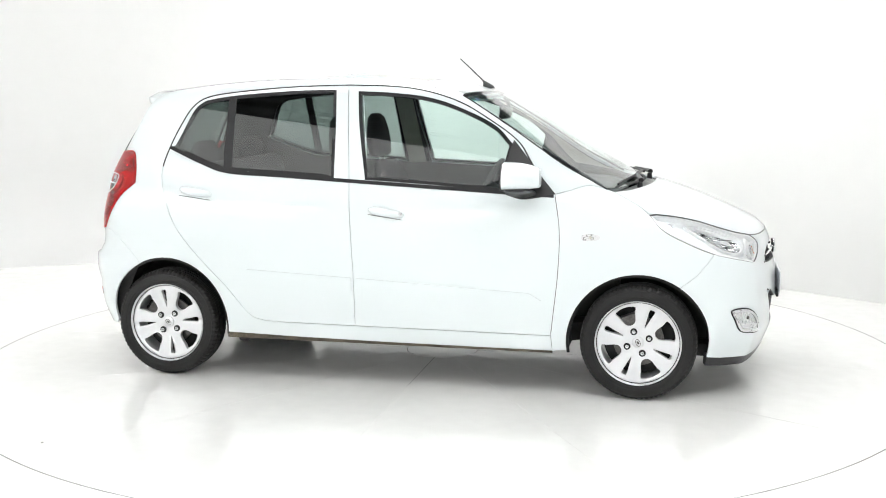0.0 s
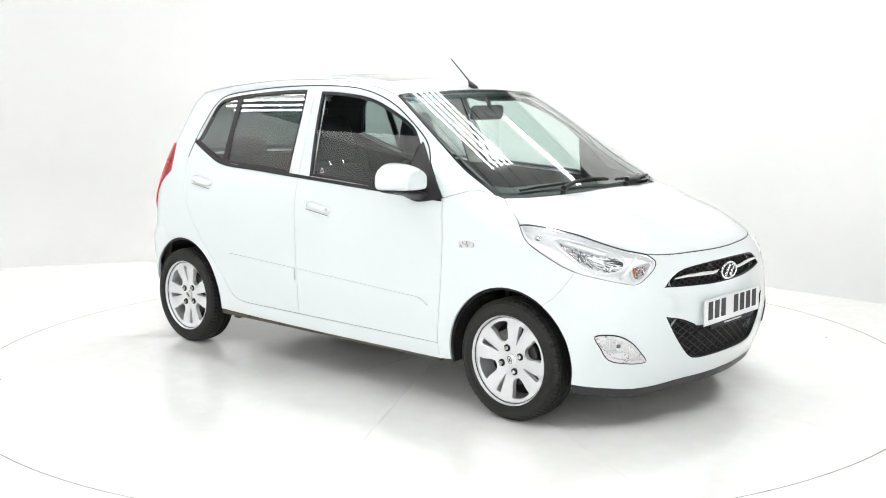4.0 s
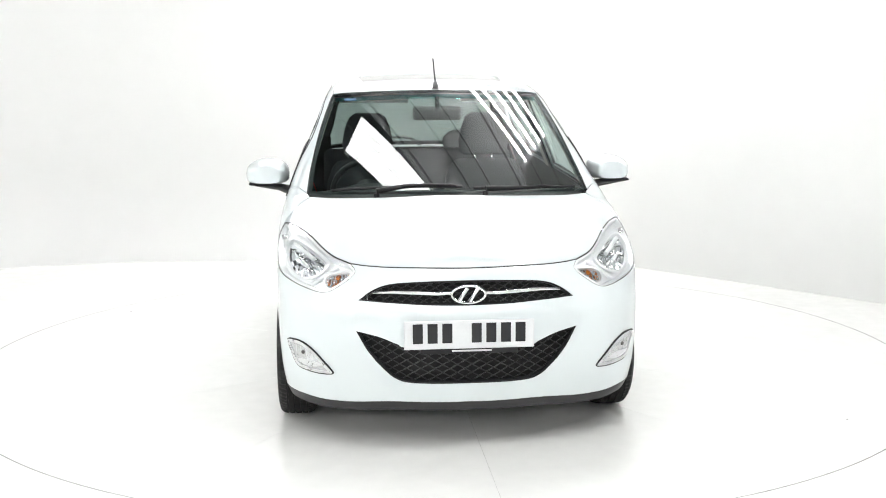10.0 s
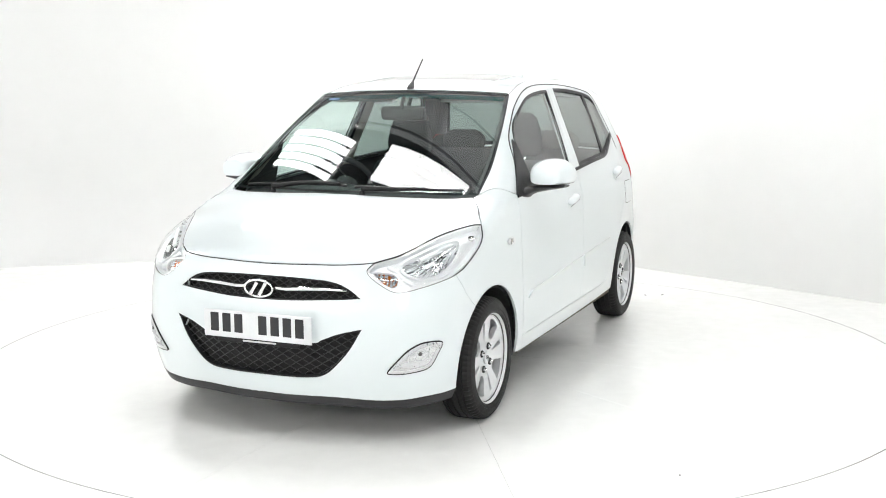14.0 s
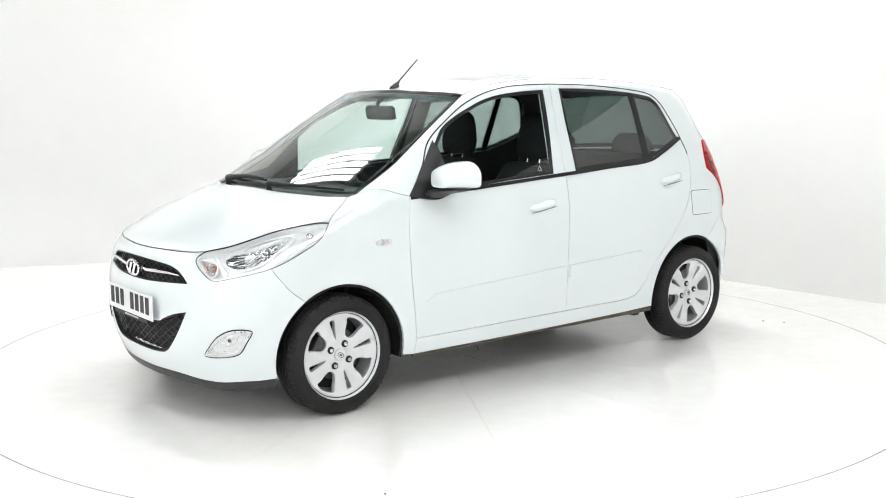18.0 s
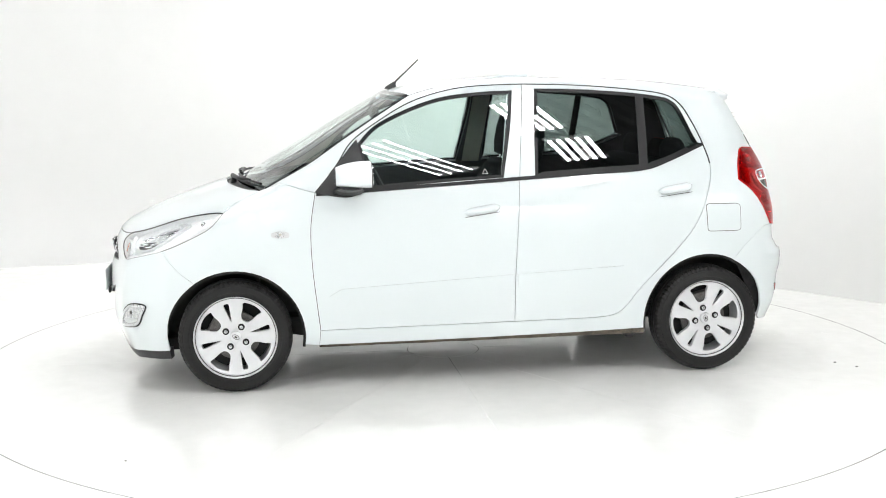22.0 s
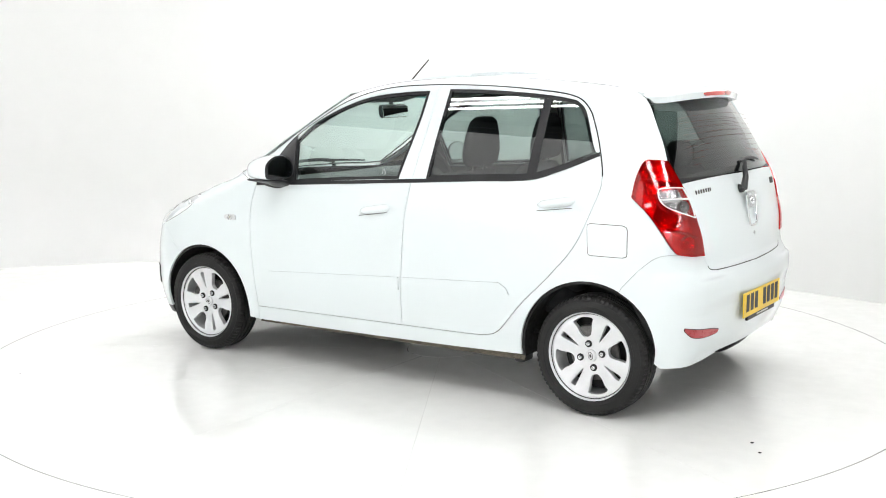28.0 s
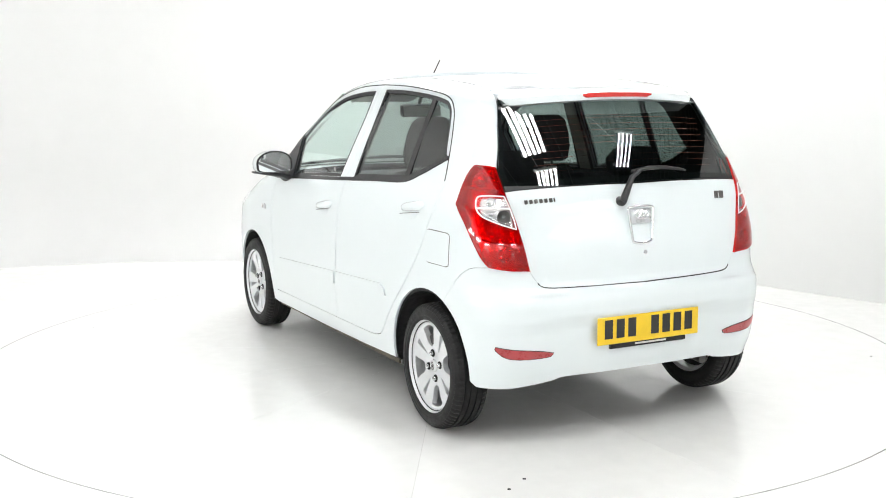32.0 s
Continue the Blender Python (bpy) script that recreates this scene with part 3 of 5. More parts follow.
HOOD_SEAM = spline([(1.06, 0.638, 0.965), (1.13, 0.69, 0.925), (1.225, 0.737, 0.858)])
HOOD_BACK = spline([(1.235, 0, 0.985), (1.218, 0.25, 0.985), (1.14, 0.5, 0.975), (1.06, 0.638, 0.965)])
LAMP_UPPER = spline([(1.225, 0.737, 0.858), (1.32, 0.682, 0.853), (1.43, 0.628, 0.832), (1.53, 0.583, 0.803), (1.62, 0.532, 0.776), (1.695, 0.462, 0.757)])
HOOD_NOSE = spline([(1.695, 0.462, 0.757), (1.722, 0.40, 0.750), (1.755, 0.295, 0.747), (1.783, 0.12, 0.744), (1.79, 0, 0.743)])
LAMP_TIP = spline([(1.695, 0.462, 0.757), (1.727, 0.447, 0.722), (1.737, 0.50, 0.68), (1.72, 0.575, 0.643), (1.661, 0.668, 0.66), (1.559, 0.744, 0.687), (1.526, 0.757, 0.697)])
LAMP_LOWER = spline([(1.526, 0.757, 0.697), (1.44, 0.774, 0.73), (1.306, 0.772, 0.795), (1.225, 0.737, 0.858)])
BUMPER_SEAM = spline([(1.383, 0.781, 0.545), (1.445, 0.777, 0.594), (1.50, 0.765, 0.66), (1.526, 0.757, 0.697)])
WING_TOP = spline([(0.795, 0.741, 0.957), (0.91, 0.702, 0.975), (1.03, 0.65, 0.977), (1.048, 0.645, 0.972), (1.06, 0.638, 0.965)])
F_ARCH, R_ARCH = (1.19, 0.262, 0.334), (-1.182, 0.276, 0.333)


def arch(c, a0, a1, n=22):
    """A wheel arch's edge, from angle to angle."""
    return np.array([(c[0] + c[2] * math.cos(t), 0.78, c[1] + c[2] * math.sin(t)) for t in np.radians(np.linspace(a0, a1, n))])


def arch_angle(c, p):
    return math.degrees(math.atan2(p[2] - c[1], p[0] - c[0]))


W_FRONT = loop(spline([(0.583, 0.65, 1.18), (0.486, 0.6, 1.262), (0.317, 0.58, 1.352), (0.148, 0.571, 1.409), (-0.05, 0.564, 1.433), (-0.208, 0.561, 1.44)]),
               spline([(-0.208, 0.561, 1.44), (-0.186, 0.628, 1.274), (-0.131, 0.731, 1.014)]), spline([(-0.131, 0.731, 1.014), (0.2, 0.74, 0.996), (0.539, 0.748, 0.972)]),
               spline([(0.539, 0.748, 0.972), (0.583, 0.66, 1.18)], 4))
W_REAR = loop(spline([(-0.322, 0.557, 1.448), (-0.532, 0.558, 1.444), (-0.815, 0.564, 1.425), (-0.98, 0.57, 1.403), (-1.035, 0.576, 1.385), (-1.081, 0.594, 1.337), (-1.146, 0.654, 1.19), (-1.174, 0.66, 1.165)]),
              spline([(-1.174, 0.66, 1.165), (-1.007, 0.693, 1.096), (-0.91, 0.705, 1.065), (-0.849, 0.712, 1.052), (-0.55, 0.72, 1.036), (-0.29, 0.728, 1.021)]),
              spline([(-0.29, 0.728, 1.021), (-0.305, 0.63, 1.26), (-0.322, 0.557, 1.448)], 4))
GRILLE = spline([(1.82, 0, 0.70), (1.805, 0.2, 0.694), (1.789, 0.314, 0.684), (1.778, 0.385, 0.657), (1.773, 0.44, 0.619)])
GRILLE_LOW = spline([(1.773, 0.44, 0.619), (1.803, 0.336, 0.613), (1.835, 0.155, 0.604), (1.845, 0, 0.602)])
INTAKE = loop(spline([(1.85, 0, 0.435), (1.845, 0.24, 0.432), (1.835, 0.29, 0.448), (1.82, 0.36, 0.475), (1.793, 0.452, 0.496)]),
              spline([(1.793, 0.452, 0.496), (1.808, 0.404, 0.411), (1.817, 0.345, 0.34), (1.82, 0.29, 0.296), (1.827, 0.22, 0.279), (1.845, 0, 0.276)]))
FOG = spline([(1.607, 0.725, 0.435), (1.672, 0.672, 0.441), (1.714, 0.62, 0.412), (1.735, 0.571, 0.359), (1.741, 0.538, 0.317), (1.729, 0.563, 0.308), (1.693, 0.632, 0.314), (1.648, 0.684, 0.331), (1.624, 0.71, 0.382)], 4, closed=True)


def both(line):
    """A line from the middle outwards, with its mirror image before it."""
    line = np.array(line)
    return np.concatenate([flip(line[::-1]), line])


def body_panels():
    out = (0.1, 0.85, 0.52)
    # bonnet, windscreen, roof
    sheet("bonnet", skin(loop(both(HOOD_BACK), HOOD_SEAM, LAMP_UPPER, both(HOOD_NOSE[::-1])[::-1], flip(LAMP_UPPER[::-1]), flip(HOOD_SEAM[::-1])), (0.25, 0, 1), gap=0.003, step=0.035), "paint", car)
    # dark sheet added under the bonnet, standing for the shade in its gaps
    sheet("bonnet_gap_backing", skin(loop(both(HOOD_BACK), HOOD_SEAM, LAMP_UPPER, both(HOOD_NOSE[::-1])[::-1], flip(LAMP_UPPER[::-1]), flip(HOOD_SEAM[::-1])), (0.25, 0, 1), gap=-0.003, lift=-0.016, deep=0, step=0.07), "dark", car)
    sheet("windscreen", skin(loop(both(SCREEN_BASE), SCREEN_SIDE, both(SCREEN_TOP[::-1])[::-1], flip(SCREEN_SIDE[::-1])), (0.5, 0, 1), gap=0.004, deep=0.005, step=0.035, fair=2, bow=0.013), "screen", car, "clear greenish windscreen")
    pane_line = loop(both(SCREEN_BASE), SCREEN_SIDE, both(SCREEN_TOP[::-1])[::-1], flip(SCREEN_SIDE[::-1]))
    sheet("screen_border", skin(pane_line, (0.5, 0, 1), holes=[inset_line(pane_line, (0.5, 0, 1), 0.02)], gap=0.004, lift=-0.006, deep=0, step=0.035, fair=2, bow=0.013), "trim", car, "black border round the windscreen")
    low = SCREEN_TOP + np.array((0.045, 0, -0.035)) + np.array([(0, -0.012 * (p[1] > 0.45), 0) for p in SCREEN_TOP])
    sheet("sun_band", skin(loop(both(SCREEN_TOP[::-1]), both(low[::-1])[::-1]), (0.5, 0, 1), gap=0.004, lift=-0.016, deep=0, step=0.03), "sunband", car, "teal sun band along the windscreen top")
    cowl = loop(both([p for p in HOOD_BACK if p[1] < 0.632]), both([p for p in SCREEN_BASE if p[1] < 0.635])[::-1])
    sheet("cowl", skin(cowl, (0.3, 0, 1), lift=-0.018, gap=-0.004, deep=0.01, step=0.03), "black", car, "black plastic cowl below the windscreen")
    sun = spline([(0.13, 0.0, 1.5), (0.12, 0.33, 1.49), (0.07, 0.39, 1.485), (-0.28, 0.39, 1.5), (-0.33, 0.33, 1.5), (-0.335, 0, 1.52)], 4)
    roof = sheet("roof", skin(loop(both(ROOF_BACK[::-1])[::-1], flip(ROOF_SIDE[::-1]), both(SCREEN_TOP[::-1]), ROOF_SIDE), (0, 0, 1), step=0.04), "paint", car)
    pan = skin(loop(sun, flip(sun[::-1])), (0, 0, 1), lift=0.0, deep=0.012, step=0.04)
    pan[0][:, 2] += 0.000 - 0.022 * (pan[0][:, 0] - 0.10)
    rim = skin(loop(sun, flip(sun[::-1])), (0, 0, 1), holes=[inset_line(loop(sun, flip(sun[::-1])), (0, 0, 1), 0.012)], gap=-0.001, lift=0.001, deep=0.014, step=0.05)
    rim[0][:, 2] += 0.0015 - 0.022 * (rim[0][:, 0] - 0.10)
    sheet("sunroof_frame", rim, "paint", roof, "thin white sunroof edge")
    sheet("sunroof", pan, "roofglass", roof, "tilted dark glass sunroof panel")
    bm = bmesh.new()
    band = snap(both(SCREEN_TOP[::-1])) + (0.004, 0, 0.001)
    rod(bm, band, 0.006, 6)
    part("screen_seal", bm, "trim", car)
    for s in (1, -1):
        m = (lambda a: a) if s > 0 else mirrored
        for nm, line, r, mat in (("door_seal", loop(RAIL_FRONT[4:], RAIL_REAR[:42]), 0.0042, "trim"), ("screen_edge_seal", SCREEN_SIDE, 0.006, "trim"), ("roof_seam", ROOF_SIDE, 0.0018, "crack")):
            bm = bmesh.new()
            q = snap(line)
            rod(bm, (q - 0.4 * r * slope_of(q)) * (1, s, 1), r, 6)
            part(nm, bm, mat, car, angle=80)
        for nm, line, r in (("bonnet_joint", HOOD_NOSE, 0.0026), ("lamp_joint", LAMP_UPPER, 0.0016), ("tailgate_joint", GATE_BOTTOM[7:], 0.0030)):
            bm = bmesh.new()
            q = snap(line)
            rod(bm, (q - 0.0012 * slope_of(q)) * (1, s, 1), r, 6)
            part(nm, bm, "trim", car, angle=80)
        # front wing
        a0 = arch_angle(F_ARCH, BUMPER_SEAM[0])
        wing = loop(WING_TOP, HOOD_SEAM, LAMP_LOWER[::-1], BUMPER_SEAM[::-1], arch(F_ARCH, a0, 187), [(0.79, 0.767, 0.217)], A_SEAM)
        wg = sheet("front_wing", m(skin(wing, (0.15, 0.85, 0.45), step=0.035)), "paint", car)
        rep = spline([(0.925, 0.78, 0.752), (0.965, 0.78, 0.748), (1.005, 0.78, 0.755), (1.008, 0.78, 0.775), (0.97, 0.78, 0.783), (0.927, 0.78, 0.777)], 3, closed=True)
        sheet("side_indicator", m(skin(rep, (0, 1, 0), lift=0.006, deep=0.006, step=0.02)), "bezel", wg, "clear side indicator lens")
        core = [(0.966 + 0.008 * math.cos(t), 0.78, 0.766 + 0.008 * math.sin(t)) for t in np.linspace(0, 2 * math.pi, 12, endpoint=False)]
        sheet("indicator_bulb", m(skin(core, (0, 1, 0), lift=0.0075, deep=0.002, step=0.01)), "beige", wg)
        # body side: pillar, rail, quarter and sill round the door opening
        a1 = arch_angle(R_ARCH, BUMPER_TOP_R[0])
        outer = loop([(0.79, 0.767, 0.217)], [(0.783, 0.779, 0.293)], DOOR_FOOT_F[::-1], DOOR_FOOT_R[::-1], RAIL_REAR[::-1], RAIL_FRONT[::-1], WING_TOP[:13],
                     SCREEN_SIDE, ROOF_SIDE, GLASS_SIDE, LAMP_RISE[::-1], LAMP_OUTER[::-1], BUMPER_TOP_R[::-1], arch(R_ARCH, a1, -7),
                     [(-0.5, 0.768, 0.229), (0.0, 0.768, 0.222), (0.4, 0.768, 0.219)])
        sd = sheet("body_side", m(skin(outer, (-0.1, 0.8, 0.5), step=0.03)), "paint", car)
        flap = loop(spline([(-1.19, 0.76, 0.865), (-1.335, 0.75, 0.863)], 4), spline([(-1.335, 0.75, 0.863), (-1.352, 0.75, 0.855), (-1.357, 0.75, 0.84)], 3), spline([(-1.357, 0.75, 0.84), (-1.36, 0.755, 0.745)], 4),
                    spline([(-1.36, 0.755, 0.745), (-1.357, 0.755, 0.732), (-1.34, 0.755, 0.726)], 3), spline([(-1.34, 0.755, 0.726), (-1.20, 0.77, 0.727)], 4),
                    spline([(-1.20, 0.77, 0.727), (-1.184, 0.77, 0.731), (-1.18, 0.77, 0.748)], 3), spline([(-1.18, 0.77, 0.748), (-1.172, 0.76, 0.85)], 4), spline([(-1.172, 0.76, 0.85), (-1.175, 0.76, 0.861), (-1.19, 0.76, 0.865)], 3))
        if s > 0:
            sheet("fuel_flap_gap", skin(flap, (0, 1, 0), gap=-0.0022, deep=0.001, lift=0.0006, step=0.03), "crack", sd)
            sheet("fuel_flap", skin(flap, (0, 1, 0), gap=0.001, deep=0.002, lift=0.0025, step=0.03), "paint", sd, "rounded square fuel filler flap")
        # doors
        front = loop(A_SEAM, RAIL_FRONT, B_SEAM[::-1], DOOR_FOOT_F)
        rear = loop(B_SEAM, RAIL_REAR, DOOR_FOOT_R)
        for nm, line, win, glass in (("front_door", front, W_FRONT, "glass"), ("rear_door", rear, W_REAR, "privacy")):
            dr = sheet(nm, m(skin(line, (0, 0.93, 0.36), holes=[win], step=0.032)), "paint", car)
            u, w, d = basis((0, 0.93, 0.36))
            flat = np.stack([snap(win) @ u, snap(win) @ w], 1)
            inn = inset(flat, 0.017)
            inner = inn[:, :1] * u + inn[:, 1:2] * w + (snap(win) @ d)[:, None] * d
            sheet("window_seal", m(skin(win, (0, 0.93, 0.36), holes=[inner], gap=-0.001, lift=-0.002, deep=0.012, step=0.06)), "trim", dr)
            sheet("window_glass", m(skin(win, (0, 0.93, 0.36), gap=0.004, lift=-0.012, deep=0.0, step=0.04, fair=1, bow=0.010)), glass, dr, "clear green-tinted side glass" if glass == "glass" else "dark privacy side glass")
        c = snap([(-0.038, 0.72, 1.046)])[0]
        tri = [c + np.array((0.013 * a, 0.006, 0.012 * b)) for a, b in ((-1, -0.9), (1, -0.9), (0.15, 1), (-0.15, 1), (-1, -0.9))]
        bm = bmesh.new()
        rod(bm, np.array(tri) * (1, s, 1), 0.0013, 5)
        part("window_sticker", bm, "lightgrey", sd, "small pale triangular sticker")
        # black strip along the waist and the mirror's foot
        strip = spline([(0.79, 0.74, 0.952), (0.539, 0.748, 0.969), (-0.131, 0.736, 1.007), (-0.55, 0.72, 1.030), (-0.849, 0.712, 1.047), (-1.0, 0.695, 1.092), (-1.18, 0.66, 1.164)], 8)
        strip = strip + (0, 0, 0.006)
        low = strip - (0, 0, 0.019)
        sheet("waist_strip", m(skin(loop(strip, low[::-1]), (0, 0.93, 0.36), gap=0, lift=0.005, deep=0.008, step=0.05)), "trim", sd, "thin black waist strip")
        div = loop(spline([(-0.852, 0.566, 1.424), (-0.842, 0.65, 1.22), (-0.833, 0.712, 1.052)]), spline([(-0.833, 0.712, 1.052), (-0.878, 0.71, 1.056)], 2), spline([(-0.878, 0.71, 1.056), (-0.886, 0.65, 1.22), (-0.892, 0.57, 1.418)]))
        sheet("window_divider", m(skin(div, (0, 0.93, 0.36), gap=0, lift=-0.003, deep=0.008, step=0.04)), "trim", sd)
        tri = loop(spline([(0.80, 0.735, 0.955), (0.69, 0.69, 1.08), (0.590, 0.64, 1.192), (0.578, 0.64, 1.187)], 5), spline([(0.578, 0.64, 1.187), (0.560, 0.68, 1.10), (0.528, 0.745, 0.972)], 5), spline([(0.53, 0.745, 0.972), (0.62, 0.76, 0.935), (0.70, 0.755, 0.937), (0.80, 0.735, 0.955)], 4))
        mir = sheet("door_mirror", m(skin(tri, (0, 0.93, 0.36), gap=0.002, lift=0.006, deep=0.012, step=0.03)), "black", car, "door mirror with white cap and black foot")
        build_mirror(mir, s)
        build_door_bits(sd, s, m)
        # black inner wall behind the gaps, also the door cards
        inner = loop([(0.79, 0.767, 0.225)], A_SEAM, WING_TOP[:13], SCREEN_SIDE, ROOF_SIDE, GLASS_SIDE, LAMP_RISE[::-1], LAMP_OUTER[::-1], BUMPER_TOP_R[::-1], arch(R_ARCH, a1, -7), [(0.0, 0.768, 0.24)])
        sheet("inner_wall", m(skin(inner, (-0.1, 0.8, 0.5), holes=[W_FRONT, W_REAR], gap=0.006, lift=-0.028, deep=0, step=0.06)), "dash", car, "dark inner door trim")
        k = int(np.argmin(np.abs(RAIL_FRONT[:, 0] - 0.33)))
        sheet("pillar_trim", m(skin(loop(SCREEN_SIDE[2:], RAIL_FRONT[3:k][::-1]), (0.1, 0.8, 0.5), gap=0.002, lift=-0.034, deep=0, step=0.05)), "beige", car, "pale inner trim of the windscreen pillar")
        post = [q for q in B_SEAM if q[2] > 1.0]
        sheet("pillar_trim", m(skin(loop([q + (0.045, 0, 0) for q in post], [q - (0.06, 0, 0) for q in post[::-1]]), (0, 0.93, 0.36), gap=0, lift=-0.036, deep=0, step=0.05)), "beige", car, "pale inner trim of the middle pillar")
        # bright channel at the window's rear edge
        bm = bmesh.new()
        q = snap([(-0.155, 0.72, 1.03), (-0.19, 0.64, 1.26), (-0.214, 0.575, 1.42)])
        rod(bm, (spline(q, 5) + (0.03, -0.016, 0)) * (1, s, 1), 0.0028, 6)
        part("window_channel", bm, "bezel", sd)
        # dark sheet added behind the wing, for the shade in its shut lines
        wi = loop(WING_TOP, HOOD_SEAM, LAMP_LOWER[::-1], BUMPER_SEAM[::-1], arch(F_ARCH, a0, 187), [(0.79, 0.767, 0.217)], A_SEAM)
        sheet("wing_gap_backing", m(skin(wi, (0.15, 0.85, 0.45), gap=-0.004, lift=-0.016, deep=0, step=0.06)), "dark", car)


def build_mirror(parent, s):
    # a rounded shell that bulges forward, with its glass to the rear
    def shell(k0, k1, grow=0.0):
        rings = []
        for k in np.linspace(k0, k1, 9):
            r = math.sqrt(max(1 - (0.80 * k) ** 2, 0.03)) if k > 0 else 1.0
            ring = []
            for t in np.linspace(0, 2 * math.pi, 28, endpoint=False):
                cx, cz = math.cos(t), math.sin(t)
                yy = 0.105 * math.copysign(abs(cx) ** (0.88 if cz > 0 else 0.5), cx)
                zz = 0.073 * abs(cz) ** 0.8 if cz > 0 else -0.050 * abs(cz) ** 0.4
                top = 1 - 0.18 * (yy > 0) * (yy / 0.105) ** 2 * (zz > 0)
                ring.append(((0.557 if s > 0 else 0.592) + 0.145 * k, s * (0.853 + (yy + 0.004) * (r + grow)), 1.043 + zz * (top if cz > 0 else 1) * ((r if cz > 0 else 0.6 + 0.4 * r) + grow)))
            rings.append(ring)
        return rings
    bm = bmesh.new()
    loft(bm, shell(-0.12, 1.0))
    part("mirror_cap", bm, "paint", parent, "white mirror cap", angle=60)
    bm = bmesh.new()
    loft(bm, [[(x, y, z) for x, y, z in r] for r in shell(-0.16, -0.121, -0.02)])
    part("mirror_rim", bm, "black", parent)
    bm = bmesh.new()
    loft(bm, [[(x, y, z) for x, y, z in r] for r in shell(-0.175, -0.161, -0.12)])
    part("mirror_pane", bm, "mirror", parent, "mirror glass")
    bm = bmesh.new()
    rings = []
    for k, (yc, zc, hx, hz) in enumerate(((0.735, 0.962, 0.085, 0.022), (0.765, 0.964, 0.07, 0.022), (0.80, 0.976, 0.062, 0.018), (0.87, 0.984, 0.062, 0.012), (0.945, 0.992, 0.045, 0.006))):
        rings.append([(0.635 + hx * math.cos(t), s * yc, zc + hz * math.sin(t)) for t in np.linspace(0, 2 * math.pi, 16, endpoint=False)])
    loft(bm, rings)
    part("mirror_arm", bm, "black", parent, angle=60)


def build_door_bits(parent, s, m):
    for x, z in ((-0.015, 0.862), (-1.01, 0.945)):
        bm = bmesh.new()
        rings = []
        for k in np.linspace(-1, 1, 13):
            hw = 0.021 * (1 - abs(k) ** 6 * 0.75) * (1 + 0.12 * k)
            y = snap([(x - k * 0.09, 0.78, z + 0.012 * k)])[0][1]
            bulge = 0.030 * (1 - k ** 4) + 0.006
            rings.append([(x - k * 0.09, s * (y - 0.004 + bulge * max(math.cos(t), -0.05) ** 0.7 if math.cos(t) > 0 else y - 0.004), z + 0.012 * k + hw * math.sin(t)) for t in np.linspace(0, 2 * math.pi, 14, endpoint=False)])
        loft(bm, rings)
        h = part("door_handle", bm, "paint", parent, "white pull handle", angle=60)
        # black rod along the handle's lower edge, painting its shadow line
        bm = bmesh.new()
        q = snap([(x - k * 0.086, 0.78, z + 0.012 * k - 0.021) for k in np.linspace(-1, 1, 9)])
        rod(bm, (q + (0, 0.012, 0)) * (1, s, 1), 0.0014, 6)
        part("handle_shadow_line", bm, "trim", h, angle=80)
        dish = [(x + 0.02 + 0.075 * math.cos(t), 0.78, z - 0.022 + 0.030 * math.sin(t)) for t in np.linspace(0, 2 * math.pi, 20, endpoint=False)]
        sheet("handle_recess", m(skin(dish, (0, 1, 0.1), gap=0, lift=0.0012, deep=0.001, step=0.03)), "paint", h)
        if x > -0.5:
            bm = bmesh.new()
            y = snap([(0.055, 0.78, z)])[0][1]
            if s < 0:
                lathe(bm, [(0.001, 0.004), (0.009, 0.004), (0.010, 0)], 16, "y", Matrix.Translation((x + 0.075, s * (y + 0.018), z - 0.004)) @ Matrix.Diagonal((1, s, 1, 1)))
                part("key_lock", bm, "bezel", h, "round key lock")
            else:
                bm.free()
    # rubbing strips along the doors
    for pts in (((0.735, 0.463), (0.68, 0.495), (-0.166, 0.540), (-0.166, 0.476)), ((-0.192, 0.541), (-0.735, 0.566), (-0.775, 0.545), (-0.79, 0.515), (-0.192, 0.477))):
        line = loop(*[spline([(a[0], 0.79, a[1]), (b[0], 0.79, b[1])], 6) for a, b in zip(pts, pts[1:] + pts[:1])])
        sheet("rubbing_strip", m(skin(line, (0, 1, 0), gap=0, lift=0.007, deep=0.008, step=0.04)), "paint", parent, "white rubbing strip on the doors")


body_panels()


def ledge(m):
    """A raised band across the rear bumper, with a firm upper shoulder."""
    p, f, n = m

    def rise(q):
        k = np.clip((0.745 - np.abs(q[:, 1])) / 0.12, 0, 1)
        z = q[:, 2] + 0.05 * np.abs(q[:, 1]) ** 2 - 0.02
        up = np.clip((0.622 - z) / 0.011, 0, 1)
        down = np.clip((z - 0.47) / 0.055, 0, 1)
        return 0.013 * k * up * up * (3 - 2 * up) * down
    e = 0.004
    g = (rise(p + (0, 0, e)) - rise(p - (0, 0, e))) / (2 * e)
    up = np.array((0, 0, 1.0)) - n[:, 2:3] * n
    q = p + rise(p)[:, None] * n
    n = n - g[:, None] * up
    return q, f, n / np.linalg.norm(n, axis=1)[:, None]


